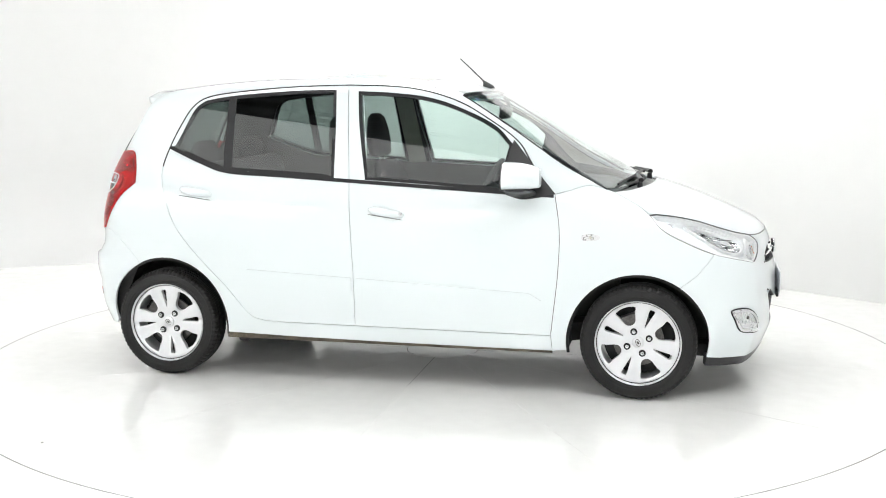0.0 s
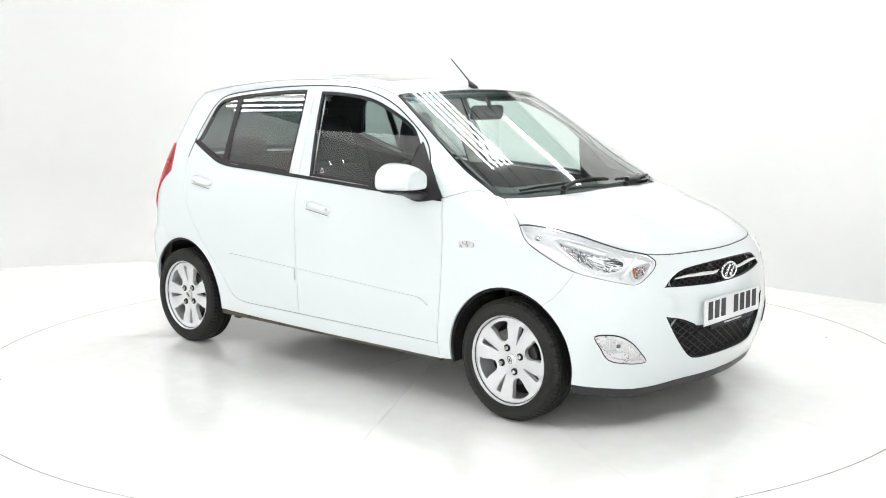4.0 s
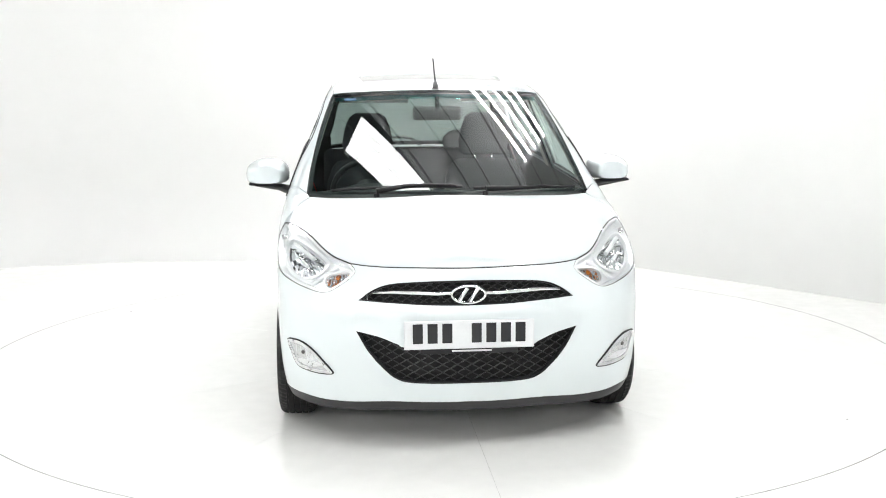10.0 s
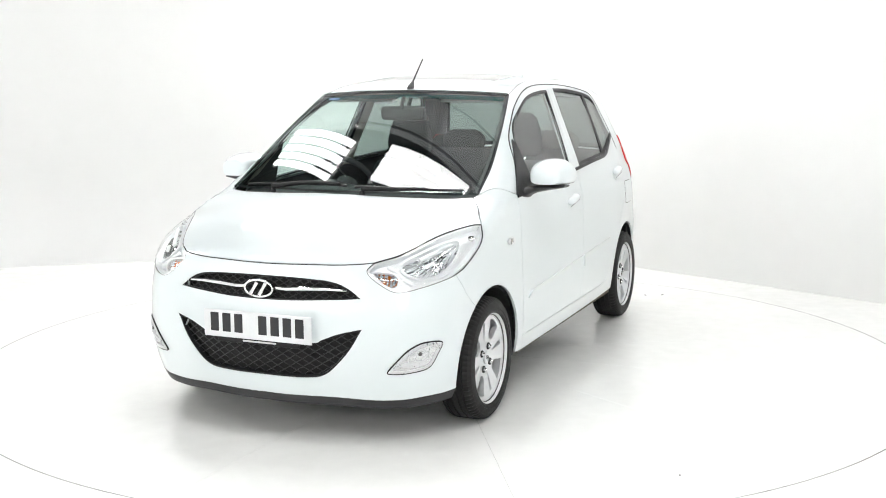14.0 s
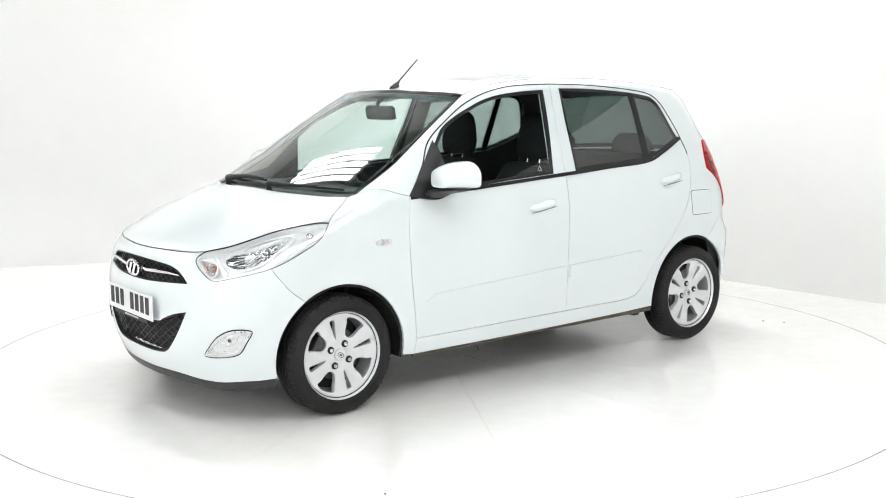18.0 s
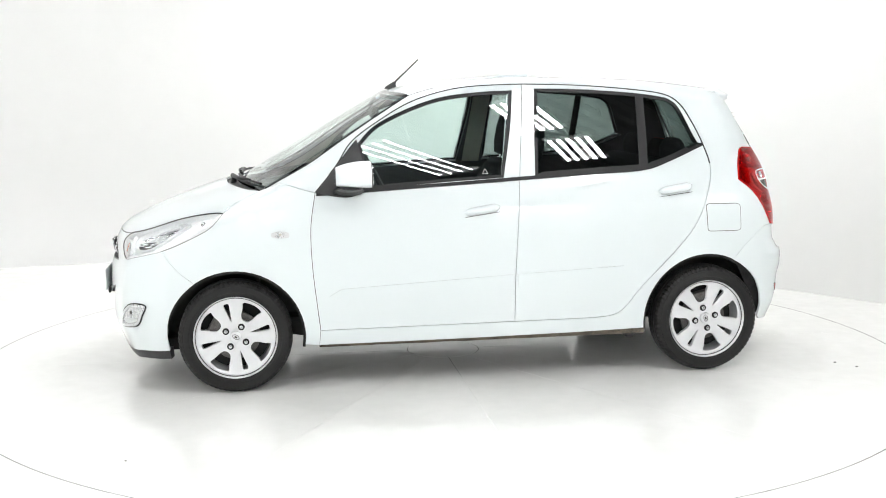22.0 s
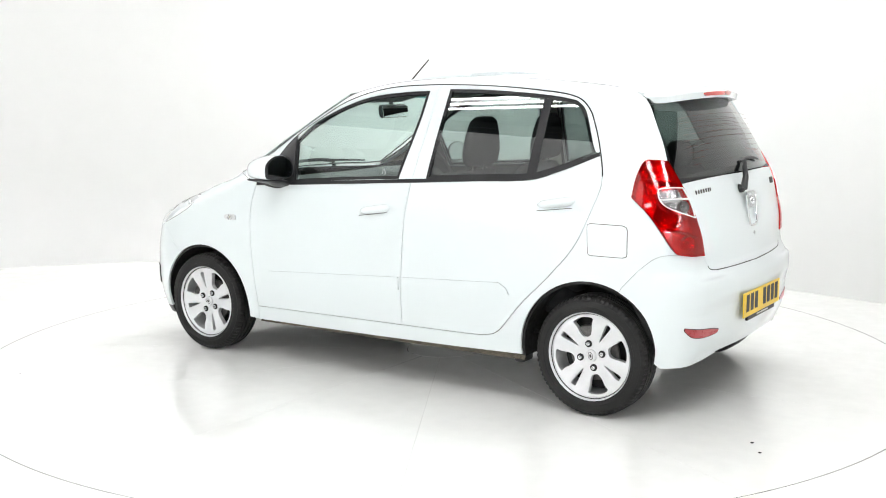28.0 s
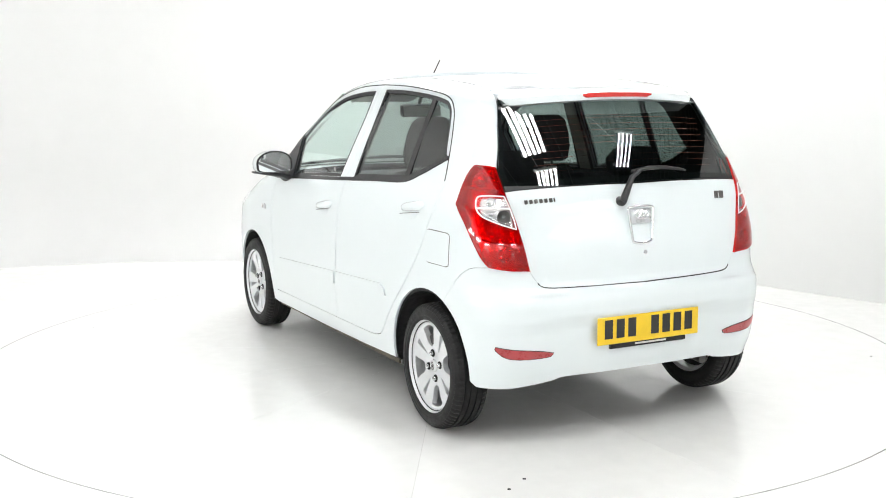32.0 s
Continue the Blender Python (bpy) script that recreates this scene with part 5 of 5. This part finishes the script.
    # chrome lettering in dark steel: the mirrored dark hall is put into its colour
    for y0, z0, widths in ((0.528, 1.003, (0.018, 0.018, 0.018, 0.018, 0.018, 0.018, 0.006)), (-0.435, 0.985, (0.008, 0.01, 0.026))):
        y = y0
        for w in widths:
            bm = bmesh.new()
            q = snap([(-1.58, y - w / 2, z0)])[0]
            brick(bm, (0.006, w, 0.017 if y0 > 0 else 0.032), pose(q[0] - 0.001, q[1], q[2], 0, 12, 20 if y0 > 0 else -16), 0.002, 1)
            part("lettering_bar", bm, "steel", gate, "small chrome lettering bar, the dark hall's reflection in its colour")
            y -= w + 0.004
    bm = bmesh.new()
    q = [Vector(a) for a in (snap([(-1.61, 0.09, 0.985)])[0] + (-0.02, 0, 0), snap([(-1.60, 0.065, 1.04)])[0] + (-0.035, 0, 0), snap([(-1.58, 0.03, 1.085)])[0] + (-0.035, 0, 0), snap([(-1.57, -0.02, 1.105)])[0] + (-0.028, 0, 0))]
    rod(bm, q, (0.017, 0.014, 0.011, 0.008), 10)
    wp = part("rear_wiper", bm, "black", gate, "black rear wiper arm and blade", angle=60)
    bm = bmesh.new()
    q = snap([(-1.57, y, z) for y, z in ((0.01, 1.098), (-0.08, 1.112), (-0.17, 1.112), (-0.25, 1.102), (-0.28, 1.096))])
    rod(bm, q + 0.013 * slope_of(q), (0.007, 0.009, 0.008, 0.006, 0.003), 8)
    part("wiper_blade", bm, "black", wp, angle=60)
    bm = bmesh.new()
    lathe(bm, [(0.001, -0.022), (0.018, -0.02), (0.021, 0.01)], 20, "x", Matrix.Translation(snap([(-1.61, 0.09, 0.985)])[0]))
    part("wiper_pivot", bm, "black", wp)
    # tail lamps
    d = (-0.72, 0.68, 0.1)
    for s in (1, -1):
        m = (lambda a: a) if s > 0 else mirrored
        line = loop(LAMP_INNER, LAMP_BOTTOM, LAMP_OUTER, LAMP_RISE)
        clear = loop(spline([(-1.460, 0.681, 1.004), (-1.465, 0.671, 1.020), (-1.50, 0.635, 1.023), (-1.535, 0.597, 1.022)], 4), spline([(-1.535, 0.597, 1.022), (-1.554, 0.588, 0.985), (-1.572, 0.576, 0.932), (-1.582, 0.571, 0.893)], 4), spline([(-1.582, 0.571, 0.893), (-1.566, 0.611, 0.907), (-1.531, 0.656, 0.927), (-1.496, 0.681, 0.947), (-1.472, 0.687, 0.974), (-1.460, 0.681, 1.004)], 4))
        lamp = sheet("tail_lamp", m(skin(line, d, holes=[clear], gap=0.001, lift=0.008, deep=0.0, step=0.03)), "redlens", car, "tall red tail lamp with clear middle")
        sheet("lamp_body", m(skin(line, d, holes=[inset_line(line, d, 0.006)], gap=0.001, lift=0.0075, deep=0.03, step=0.05)), "red", lamp)
        sheet("lamp_reflector", m(skin(line, d, gap=0.002, lift=-0.018, deep=0, step=0.03)), "bowl", lamp)
        sheet("lamp_housing", m(skin(line, d, gap=-0.012, lift=-0.042, deep=0, step=0.05)), "dark", lamp)
        for ends in (((-1.518, 0.692, 0.854), (-1.565, 0.647, 0.841), (-1.598, 0.572, 0.812)), ((-1.525, 0.61, 1.045), (-1.45, 0.66, 1.052), (-1.385, 0.69, 1.058))):
            q = snap(spline(ends, 4))
            n = slope_of(q)
            bm = bmesh.new()
            loft(bm, [[p + 0.002 * nn + (0, 0, 0.003), p + 0.002 * nn - (0, 0, 0.003), p - 0.018 * nn - (0, 0, 0.003), p - 0.018 * nn + (0, 0, 0.003)] for p, nn in zip(q * (1, s, 1), n * (1, s, 1))])
            part("lamp_divider", bm, "dullred", lamp)
        sheet("reversing_lens", m(skin(clear, d, gap=0.001, lift=0.009, deep=0.003, step=0.03)), "lens", lamp, "clear reversing lens")
        sheet("lamp_bowl", m(skin(clear, d, gap=0.0, lift=-0.012, deep=0, step=0.02)), "bowl", lamp)
        sheet("lens_frame", m(skin(clear, d, holes=[inset_line(clear, d, 0.0035)], gap=-0.001, lift=0.0105, deep=0.004, step=0.04)), "silver", lamp)
        bm = bmesh.new()
        q = snap(spline([(-1.472, 0.684, 0.973), (-1.526, 0.638, 0.976), (-1.556, 0.59, 0.975)], 4))
        n = slope_of(q)
        rod(bm, q + 0.009 * n, 0.004, 6)
        if s < 0:
            bmesh.ops.scale(bm, vec=(1, -1, 1), verts=bm.verts)
        part("lens_rib", bm, "silver", lamp, angle=80)
        for (x, y, z, r) in ((-1.545, 0.655, 0.885, 0.026), (-1.575, 0.62, 0.79, 0.03), (-1.43, 0.655, 1.085, 0.028), (-1.51, 0.645, 1.0, 0.02), (-1.552, 0.61, 0.945, 0.026)):
            bm = bmesh.new()
            q = snap([(x, y, z)])[0]
            n = slope_of(np.array([q]))[0]
            u, w, dd = basis(n)
            lathe(bm, [(r * 0.25, -0.006), (r * 0.35, -0.012), (r * 0.8, -0.008), (r, 0.0), (r * 1.05, -0.018)], 24, "z", Matrix(((u[0], w[0], dd[0], q[0]), (u[1], w[1], dd[1], q[1]), (u[2], w[2], dd[2], q[2]), (0, 0, 0, 1))))
            if s < 0:
                bmesh.ops.scale(bm, vec=(1, -1, 1), verts=bm.verts)
            part("lamp_bulb_cup", bm, "steel" if r == 0.026 and z > 0.9 else "bowl", lamp)
    sheet("gate_lining", skin(gate_line, (-1, 0, 0.2), gap=-0.003, lift=-0.03, deep=0, step=0.08), "dash", gate)
    g2 = skin(loop(GATE_BOTTOM[::-1], LAMP_BOTTOM, BUMPER_TOP_R[::-1], [(-1.5, 0.71, 0.3), (-1.67, 0, 0.3)]), (-0.78, 0.62, 0), gap=-0.004, lift=-0.03, deep=0, step=0.08)
    sheet("bumper_core", joined(g2, mirrored(g2)), "dark", car)


# ---- head lamps, wipers, aerial ----
def bowl(rim, middle, depth, sunk, s):
    """A deep dish behind an outline on the skin, in vertical flutes, open to the front."""
    q = snap(rim)
    q = q - sunk * slope_of(q)
    c = snap([middle])[0]
    c = c - sunk * slope_of(np.array([c]))[0]
    back = np.array((-0.95, -0.28, 0.05))
    bm = bmesh.new()
    rings = []
    for f in (1.0, 0.86, 0.70, 0.52, 0.34, 0.16):
        ring = []
        for p in q:
            w = c + (p - c) * f
            flute = 0.0035 * (1 if int(math.floor(w[1] * 130)) % 2 else -1) * (f < 0.95)
            ring.append(bm.verts.new(tuple((w + back * (depth * (1 - f * f) + flute)) * (1, s, 1))))
        rings.append(ring)
    n = len(q)
    for a, b in zip(rings, rings[1:]):
        for i in range(n):
            bm.faces.new((a[i], a[(i + 1) % n], b[(i + 1) % n], b[i]))
    bm.faces.new(rings[-1])
    return bm


def front_fittings():
    d = (0.65, 0.55, 0.5)
    line = loop(LAMP_UPPER, LAMP_TIP, LAMP_LOWER)
    for s in (1, -1):
        m = (lambda a: a) if s > 0 else mirrored
        egg = spline([(1.395, 0.715, 0.811), (1.41, 0.683, 0.818), (1.473, 0.645, 0.806), (1.547, 0.605, 0.787), (1.614, 0.569, 0.765), (1.645, 0.564, 0.75), (1.668, 0.587, 0.724), (1.656, 0.635, 0.70), (1.623, 0.677, 0.697), (1.575, 0.712, 0.71), (1.52, 0.730, 0.74), (1.456, 0.733, 0.777)], 4, closed=True)
        cell = spline([(1.690, 0.572, 0.702), (1.690, 0.545, 0.722), (1.706, 0.480, 0.728), (1.718, 0.465, 0.716), (1.727, 0.505, 0.685), (1.719, 0.54, 0.656), (1.703, 0.572, 0.664)], 4, closed=True)
        lamp = sheet("head_lamp", m(skin(line, d, holes=[egg, cell], gap=0.002, lift=-0.030, deep=0, step=0.025)), "silver", car, "clear head lamp with silver reflector and amber corner")
        sheet("lamp_seal", m(skin(line, d, holes=[inset_line(line, d, 0.002)], gap=-0.001, lift=-0.001, deep=0.004, step=0.05)), "trim", lamp)
        edge = inset_line(line, d, 0.002)
        sheet("lamp_frame", m(skin(edge, d, holes=[inset_line(line, d, 0.013)], gap=0, lift=-0.005, deep=0.03, step=0.05)), "silver", lamp)
        sheet("lamp_lens", m(skin(line, d, gap=0.002, lift=0.001, deep=0.0, step=0.03)), "lens", lamp, "clear plastic lens").visible_shadow = False
        part("main_reflector", bowl(egg, (1.56, 0.662, 0.757), 0.062, 0.030, s), "facet", lamp, "bright faceted reflector", smooth=False)
        sheet("reflector_rim", m(skin(egg, d, holes=[inset_line(egg, d, 0.003)], gap=-0.008, lift=-0.014, deep=0.024, step=0.04)), "silver", lamp)
        part("indicator_cell", bowl(cell, (1.705, 0.528, 0.693), 0.040, 0.026, s), "facet", lamp, smooth=False)
        sheet("indicator_rim", m(skin(cell, d, holes=[inset_line(cell, d, 0.005)], gap=-0.003, lift=-0.012, deep=0.016, step=0.04)), "silver", lamp)

        def bar(name, pts, r, lift, mat, k=7):
            q = snap(spline(pts, 5)) if len(pts) > 2 else snap(pts)
            bm = bmesh.new()
            rod(bm, (q + lift * slope_of(q)) * (1, s, 1), r, k)
            part(name, bm, mat, lamp, angle=80)

        def dish(name, c, r, depth, mat, lift=-0.006, squash=1.0):
            q = snap([c])[0]
            n = slope_of(np.array([q]))[0] * 0.35 + np.array((0.93, 0.25, 0.0))
            u, w, dd = basis(n / np.linalg.norm(n))
            q = q + lift * dd
            bm = bmesh.new()
            lathe(bm, [(r * f, -depth * (1 - f * f)) for f in (0.02, 0.2, 0.4, 0.6, 0.8, 0.95, 1.0)] + [(r * 1.04, 0.002), (r * 1.08, -0.006)], 32, "z",
                  Matrix(((u[0], w[0] * squash, dd[0], q[0]), (u[1], w[1] * squash, dd[1], q[1]), (u[2], w[2] * squash, dd[2], q[2]), (0, 0, 0, 1))))
            if s < 0:
                bmesh.ops.scale(bm, vec=(1, -1, 1), verts=bm.verts)
            part(name, bm, mat, lamp)
        bar("reflector_bar", [(1.435, 0.694, 0.804), (1.512, 0.655, 0.786), (1.583, 0.616, 0.767)], 0.009, -0.016, "silver")
        bar("lamp_band", [(1.672, 0.627, 0.672), (1.683, 0.594, 0.697), (1.680, 0.55, 0.731), (1.675, 0.516, 0.749)], 0.009, -0.020, "silver")
        dish("main_bulb", (1.551, 0.669, 0.767), 0.011, -0.016, "chrome", -0.060)
        dish("bulb_ring", (1.551, 0.669, 0.767), 0.026, 0.012, "chrome", -0.058)
        dish("indicator_bulb", (1.704, 0.528, 0.693), 0.010, -0.018, "amber", -0.046, 0.8)
        dish("corner_reflector", (1.345, 0.745, 0.820), 0.016, 0.012, "facet", -0.024, 0.7)
        # a cross bar and shield before the bulb, and the fluting of the indicator
        bar("bulb_shield", [(1.565, 0.672, 0.772), (1.60, 0.650, 0.748)], 0.008, -0.026, "silver")
        # the middle flute is coloured amber to paint the bulb's glint
        for k in range(7):
            bar("indicator_flute", [(1.697 + 0.005 * k, 0.555 - 0.013 * k, 0.722), (1.703 + 0.005 * k, 0.56 - 0.013 * k, 0.668)], 0.0013, -0.012, "amber" if k == 3 else "bezel", 5)
    # wipers
    for pts, blade in ((((1.17, -0.34, 0.99), (1.14, -0.18, 1.0), (1.155, 0.02, 1.0)), ((1.075, -0.54, 1.0), (1.13, -0.24, 1.01), (1.155, 0.05, 1.01))),
                       (((1.195, 0.15, 0.985), (1.16, 0.3, 0.99), (1.10, 0.44, 0.99)), ((1.165, 0.10, 1.0), (1.125, 0.36, 1.0), (1.045, 0.585, 0.985)))):
        bm = bmesh.new()
        q = snap(spline(pts, 5))
        q = q + 0.020 * slope_of(q)
        rod(bm, q, np.linspace(0.013, 0.006, len(q)), 8)
        wp = part("wiper", bm, "trim", car, "black windscreen wiper", angle=60)
        bm = bmesh.new()
        q = snap(spline(blade, 6))
        q = q + 0.013 * slope_of(q)
        rod(bm, q, 0.0065, 6)
        part("wiper_blade", bm, "trim", wp, angle=60)
        bm = bmesh.new()
        q = snap([pts[0]])[0]
        lathe(bm, [(0.001, 0.012), (0.012, 0.010), (0.015, -0.02)], 14, "z", Matrix.Translation(q))
        part("wiper_pivot", bm, "trim", wp)
    # aerial
    bm = bmesh.new()
    q = snap([(0.345, 0, 1.45)])[0]
    rings = []
    for k, (dx, z, hx, hy) in enumerate(((0, -0.004, 0.034, 0.02), (-0.002, 0.008, 0.03, 0.017), (-0.012, 0.022, 0.018, 0.012), (-0.026, 0.036, 0.009, 0.008))):
        rings.append([(q[0] + dx + hx * math.cos(t), hy * math.sin(t), q[2] + z) for t in np.linspace(0, 2 * math.pi, 16, endpoint=False)])
    loft(bm, rings)
    a = part("aerial", bm, "black", car, "short black roof aerial", angle=60)
    bm = bmesh.new()
    p0, p1 = np.array((q[0] - 0.026, 0, q[2] + 0.034)), np.array((0.192, 0, 1.607))
    n = 60
    rod(bm, [p0 + (p1 - p0) * i / n for i in range(n + 1)], [0.0040 + 0.0012 * (i % 2) - 0.0010 * i / n for i in range(n + 1)], 7)
    part("aerial_mast", bm, "black", a, angle=60)
    bm = bmesh.new()
    brick(bm, (0.003, 0.06, 0.018), pose(0, 0, 0, 0, -52, 0))
    st = part("windscreen_sticker", bm, "sticker", car, "small blue and white sticker", smooth=False)
    st.location = snap([(0.36, -0.44, 1.38)])[0] - 0.012 * slope_of(snap([(0.36, -0.44, 1.38)]))[0]


# ---- inside ----
def cushion(bm, size, m, bevel):
    brick(bm, size, m, bevel, 4)


def seats():
    for x, y, rear in ((0.01, 0.34, 0), (0.01, -0.34, 0)):
        seat = tagged(new("front_seat"), "dark grey fabric front seat")
        seat.parent = car
        seat.matrix_basis = pose(x, y, 0.275)
        bm = bmesh.new()
        cushion(bm, (0.50, 0.48, 0.16), pose(0.12, 0, 0.18, 0, -6, 0), 0.06)
        part("seat_cushion", bm, "fabric", seat, angle=60)
        bm = bmesh.new()
        rings = []
        for h, w, t in ((0.0, 0.22, 0.07), (0.12, 0.25, 0.085), (0.3, 0.25, 0.08), (0.45, 0.235, 0.065), (0.53, 0.205, 0.052), (0.56, 0.175, 0.035), (0.568, 0.14, 0.02)):
            rings.append([(-0.13 - 0.36 * h + t * 0.9 * math.copysign(abs(math.cos(a)) ** 0.6, math.cos(a)), w * math.copysign(abs(math.sin(a)) ** 0.55, math.sin(a)), 0.20 + h) for a in np.linspace(0, 2 * math.pi, 24, endpoint=False)])
        loft(bm, rings)
        part("backrest", bm, "fabric", seat, angle=60)
        bm = bmesh.new()
        rings = []
        for h, w, t in ((-0.045, 0.115, 0.025), (-0.03, 0.14, 0.045), (0.03, 0.148, 0.052), (0.11, 0.132, 0.047), (0.175, 0.108, 0.036), (0.20, 0.07, 0.018)):
            rings.append([(-0.37 - 0.1 * h + t * math.cos(a), w * math.copysign(abs(math.sin(a)) ** 0.6, math.sin(a)), 0.835 + h) for a in np.linspace(0, 2 * math.pi, 20, endpoint=False)])
        loft(bm, rings)
        part("headrest", bm, "fabric", seat, angle=60)
        for e in (-0.05, 0.05):
            bm = bmesh.new()
            rod(bm, [(-0.355, e, 0.76), (-0.37, e, 0.86)], 0.006, 8)
            part("headrest_post", bm, "chrome", seat)
    bench = tagged(new("rear_bench"), "dark grey fabric rear bench seat")
    bench.parent = car
    bm = bmesh.new()
    cushion(bm, (0.5, 1.22, 0.18), pose(-0.78, 0, 0.50, 0, -5, 0), 0.06)
    part("bench_cushion", bm, "fabric", bench, angle=60)
    bm = bmesh.new()
    cushion(bm, (0.14, 1.22, 0.56), pose(-1.06, 0, 0.79, 0, -16, 0), 0.05)
    part("bench_backrest", bm, "fabric", bench, angle=60)
    for y in (0.32, -0.32):
        bm = bmesh.new()
        rings = []
        for h, w, t in ((-0.02, 0.12, 0.03), (0.01, 0.15, 0.042), (0.06, 0.15, 0.042), (0.10, 0.11, 0.025), (0.11, 0.08, 0.015)):
            rings.append([(-1.15 + t * math.cos(a), y + w * math.copysign(abs(math.sin(a)) ** 0.6, math.sin(a)), 1.07 + h) for a in np.linspace(0, 2 * math.pi, 18, endpoint=False)])
        loft(bm, rings)
        part("rear_headrest", bm, "fabric", bench, angle=60)


def cabin():
    # dashboard
    bm = bmesh.new()
    rings = []
    for y in np.linspace(-0.66, 0.66, 23):
        hood = 0.045 * math.exp(-((y + 0.35) / 0.16) ** 2)
        back = 1.09 - 0.30 * y * y
        rings.append([(back, y, 0.94), (0.78, y, 0.955 + hood * 0.5), (0.62, y, 0.945 + hood), (0.54, y, 0.90 + hood * 0.5), (0.50, y, 0.80), (0.53, y, 0.62), (0.70, y, 0.50), (back, y, 0.5)])
    loft(bm, rings)
    dash = part("dashboard", bm, "dash", car, "dark grey plastic dashboard", angle=50)
    bm = bmesh.new()
    cushion(bm, (0.05, 0.24, 0.30), pose(0.50, 0, 0.78, 0, -14, 0), 0.02)
    part("centre_console", bm, "bezel", dash, "silver centre console")
    for y in (-0.08, 0.08):
        bm = bmesh.new()
        lathe(bm, [(0.02, 0.0), (0.034, 0.004), (0.036, -0.01)], 20, "x", Matrix.Translation((0.478, y, 0.87)))
        part("air_vent", bm, "black", dash)
    bm = bmesh.new()
    brick(bm, (0.7, 0.16, 0.16), pose(0.15, 0, 0.40), 0.03)
    rod(bm, [(0.30, 0, 0.46), (0.27, 0, 0.64)], 0.012, 10)
    part("gear_tunnel", bm, "dash", car)
    # steering wheel on the car's right
    sw = tagged(new("steering_wheel"), "black three-spoke steering wheel")
    sw.parent = car
    sw.matrix_basis = pose(0.40, -0.36, 0.925, 0, -64, 0)
    bm = bmesh.new()
    rod(bm, [(0.18 * math.cos(t), 0.18 * math.sin(t), 0) for t in np.linspace(0, 2 * math.pi, 41)], 0.015, 10)
    part("wheel_rim", bm, "trim", sw, angle=80)
    bm = bmesh.new()
    lathe(bm, [(0.001, 0.03), (0.05, 0.028), (0.07, 0.01), (0.06, -0.06), (0.001, -0.08)], 24, "z")
    part("airbag_cover", bm, "dash", sw)
    for a in (0, 180, -90):
        bm = bmesh.new()
        brick(bm, (0.12, 0.035, 0.016), pose(0, 0, 0, 0, 0, a - 90) @ pose(0.115, 0, 0), 0.006)
        part("wheel_spoke", bm, "dash", sw)
    # inside mirror
    bm = bmesh.new()
    cushion(bm, (0.035, 0.255, 0.075), pose(0.44, 0, 1.325, 0, 8, 0), 0.022)
    im = part("inside_mirror", bm, "black", car, "black inside mirror", angle=60)
    bm = bmesh.new()
    brick(bm, (0.003, 0.235, 0.06), pose(0.4225, 0, 1.3225, 0, 8, 0))
    part("mirror_pane", bm, "mirror", im, smooth=False)
    bm = bmesh.new()
    rod(bm, [(0.45, 0, 1.345), (0.455, 0, 1.37), (0.43, 0, 1.405)], 0.011, 8)
    part("mirror_stalk", bm, "black", im)
    # shelf, floor, headlining
    bm = bmesh.new()
    brick(bm, (0.36, 1.12, 0.025), pose(-1.36, 0, 0.985), 0.006)
    part("parcel_shelf", bm, "dash", car)
    bm = bmesh.new()
    brick(bm, (2.6, 1.3, 0.02), pose(-0.25, 0, 0.325))
    part("cabin_carpet", bm, "fabric", car)
    bm = bmesh.new()
    brick(bm, (0.02, 1.28, 0.5), pose(1.08, 0, 0.58))
    part("bulkhead", bm, "dark", car)
    lining = loop(both(ROOF_BACK[::-1])[::-1], flip(ROOF_SIDE[::-1]), both(SCREEN_TOP[::-1]), ROOF_SIDE)
    sheet("headlining", skin(lining, (0, 0, 1), gap=-0.01, lift=-0.03, deep=0, step=0.08), "lining", car, "pale grey headlining")
    for y in (-0.32, 0.32):
        bm = bmesh.new()
        cushion(bm, (0.15, 0.36, 0.014), pose(0.21, y, 1.402, 0, 14, 0), 0.006)
        part("sun_visor", bm, "lining", car)


wheels()
underside()
tail_end()
front_fittings()
seats()
cabin()


def motions():
    """The turntable turns, and the car on it."""
    rows_t, rows_c = [], []
    for t in range(0, 33):
        a = heading(t)
        rows_t.append((float(t), pose(0, 0, 0, 0, 0, a)))
        rows_c.append((float(t), pose(0, 0, 0, 0, 0, a) @ pose(-0.0734, -0.0539, 0)))
    walk(turntable, rows_t)
    walk(car, rows_c)


motions()
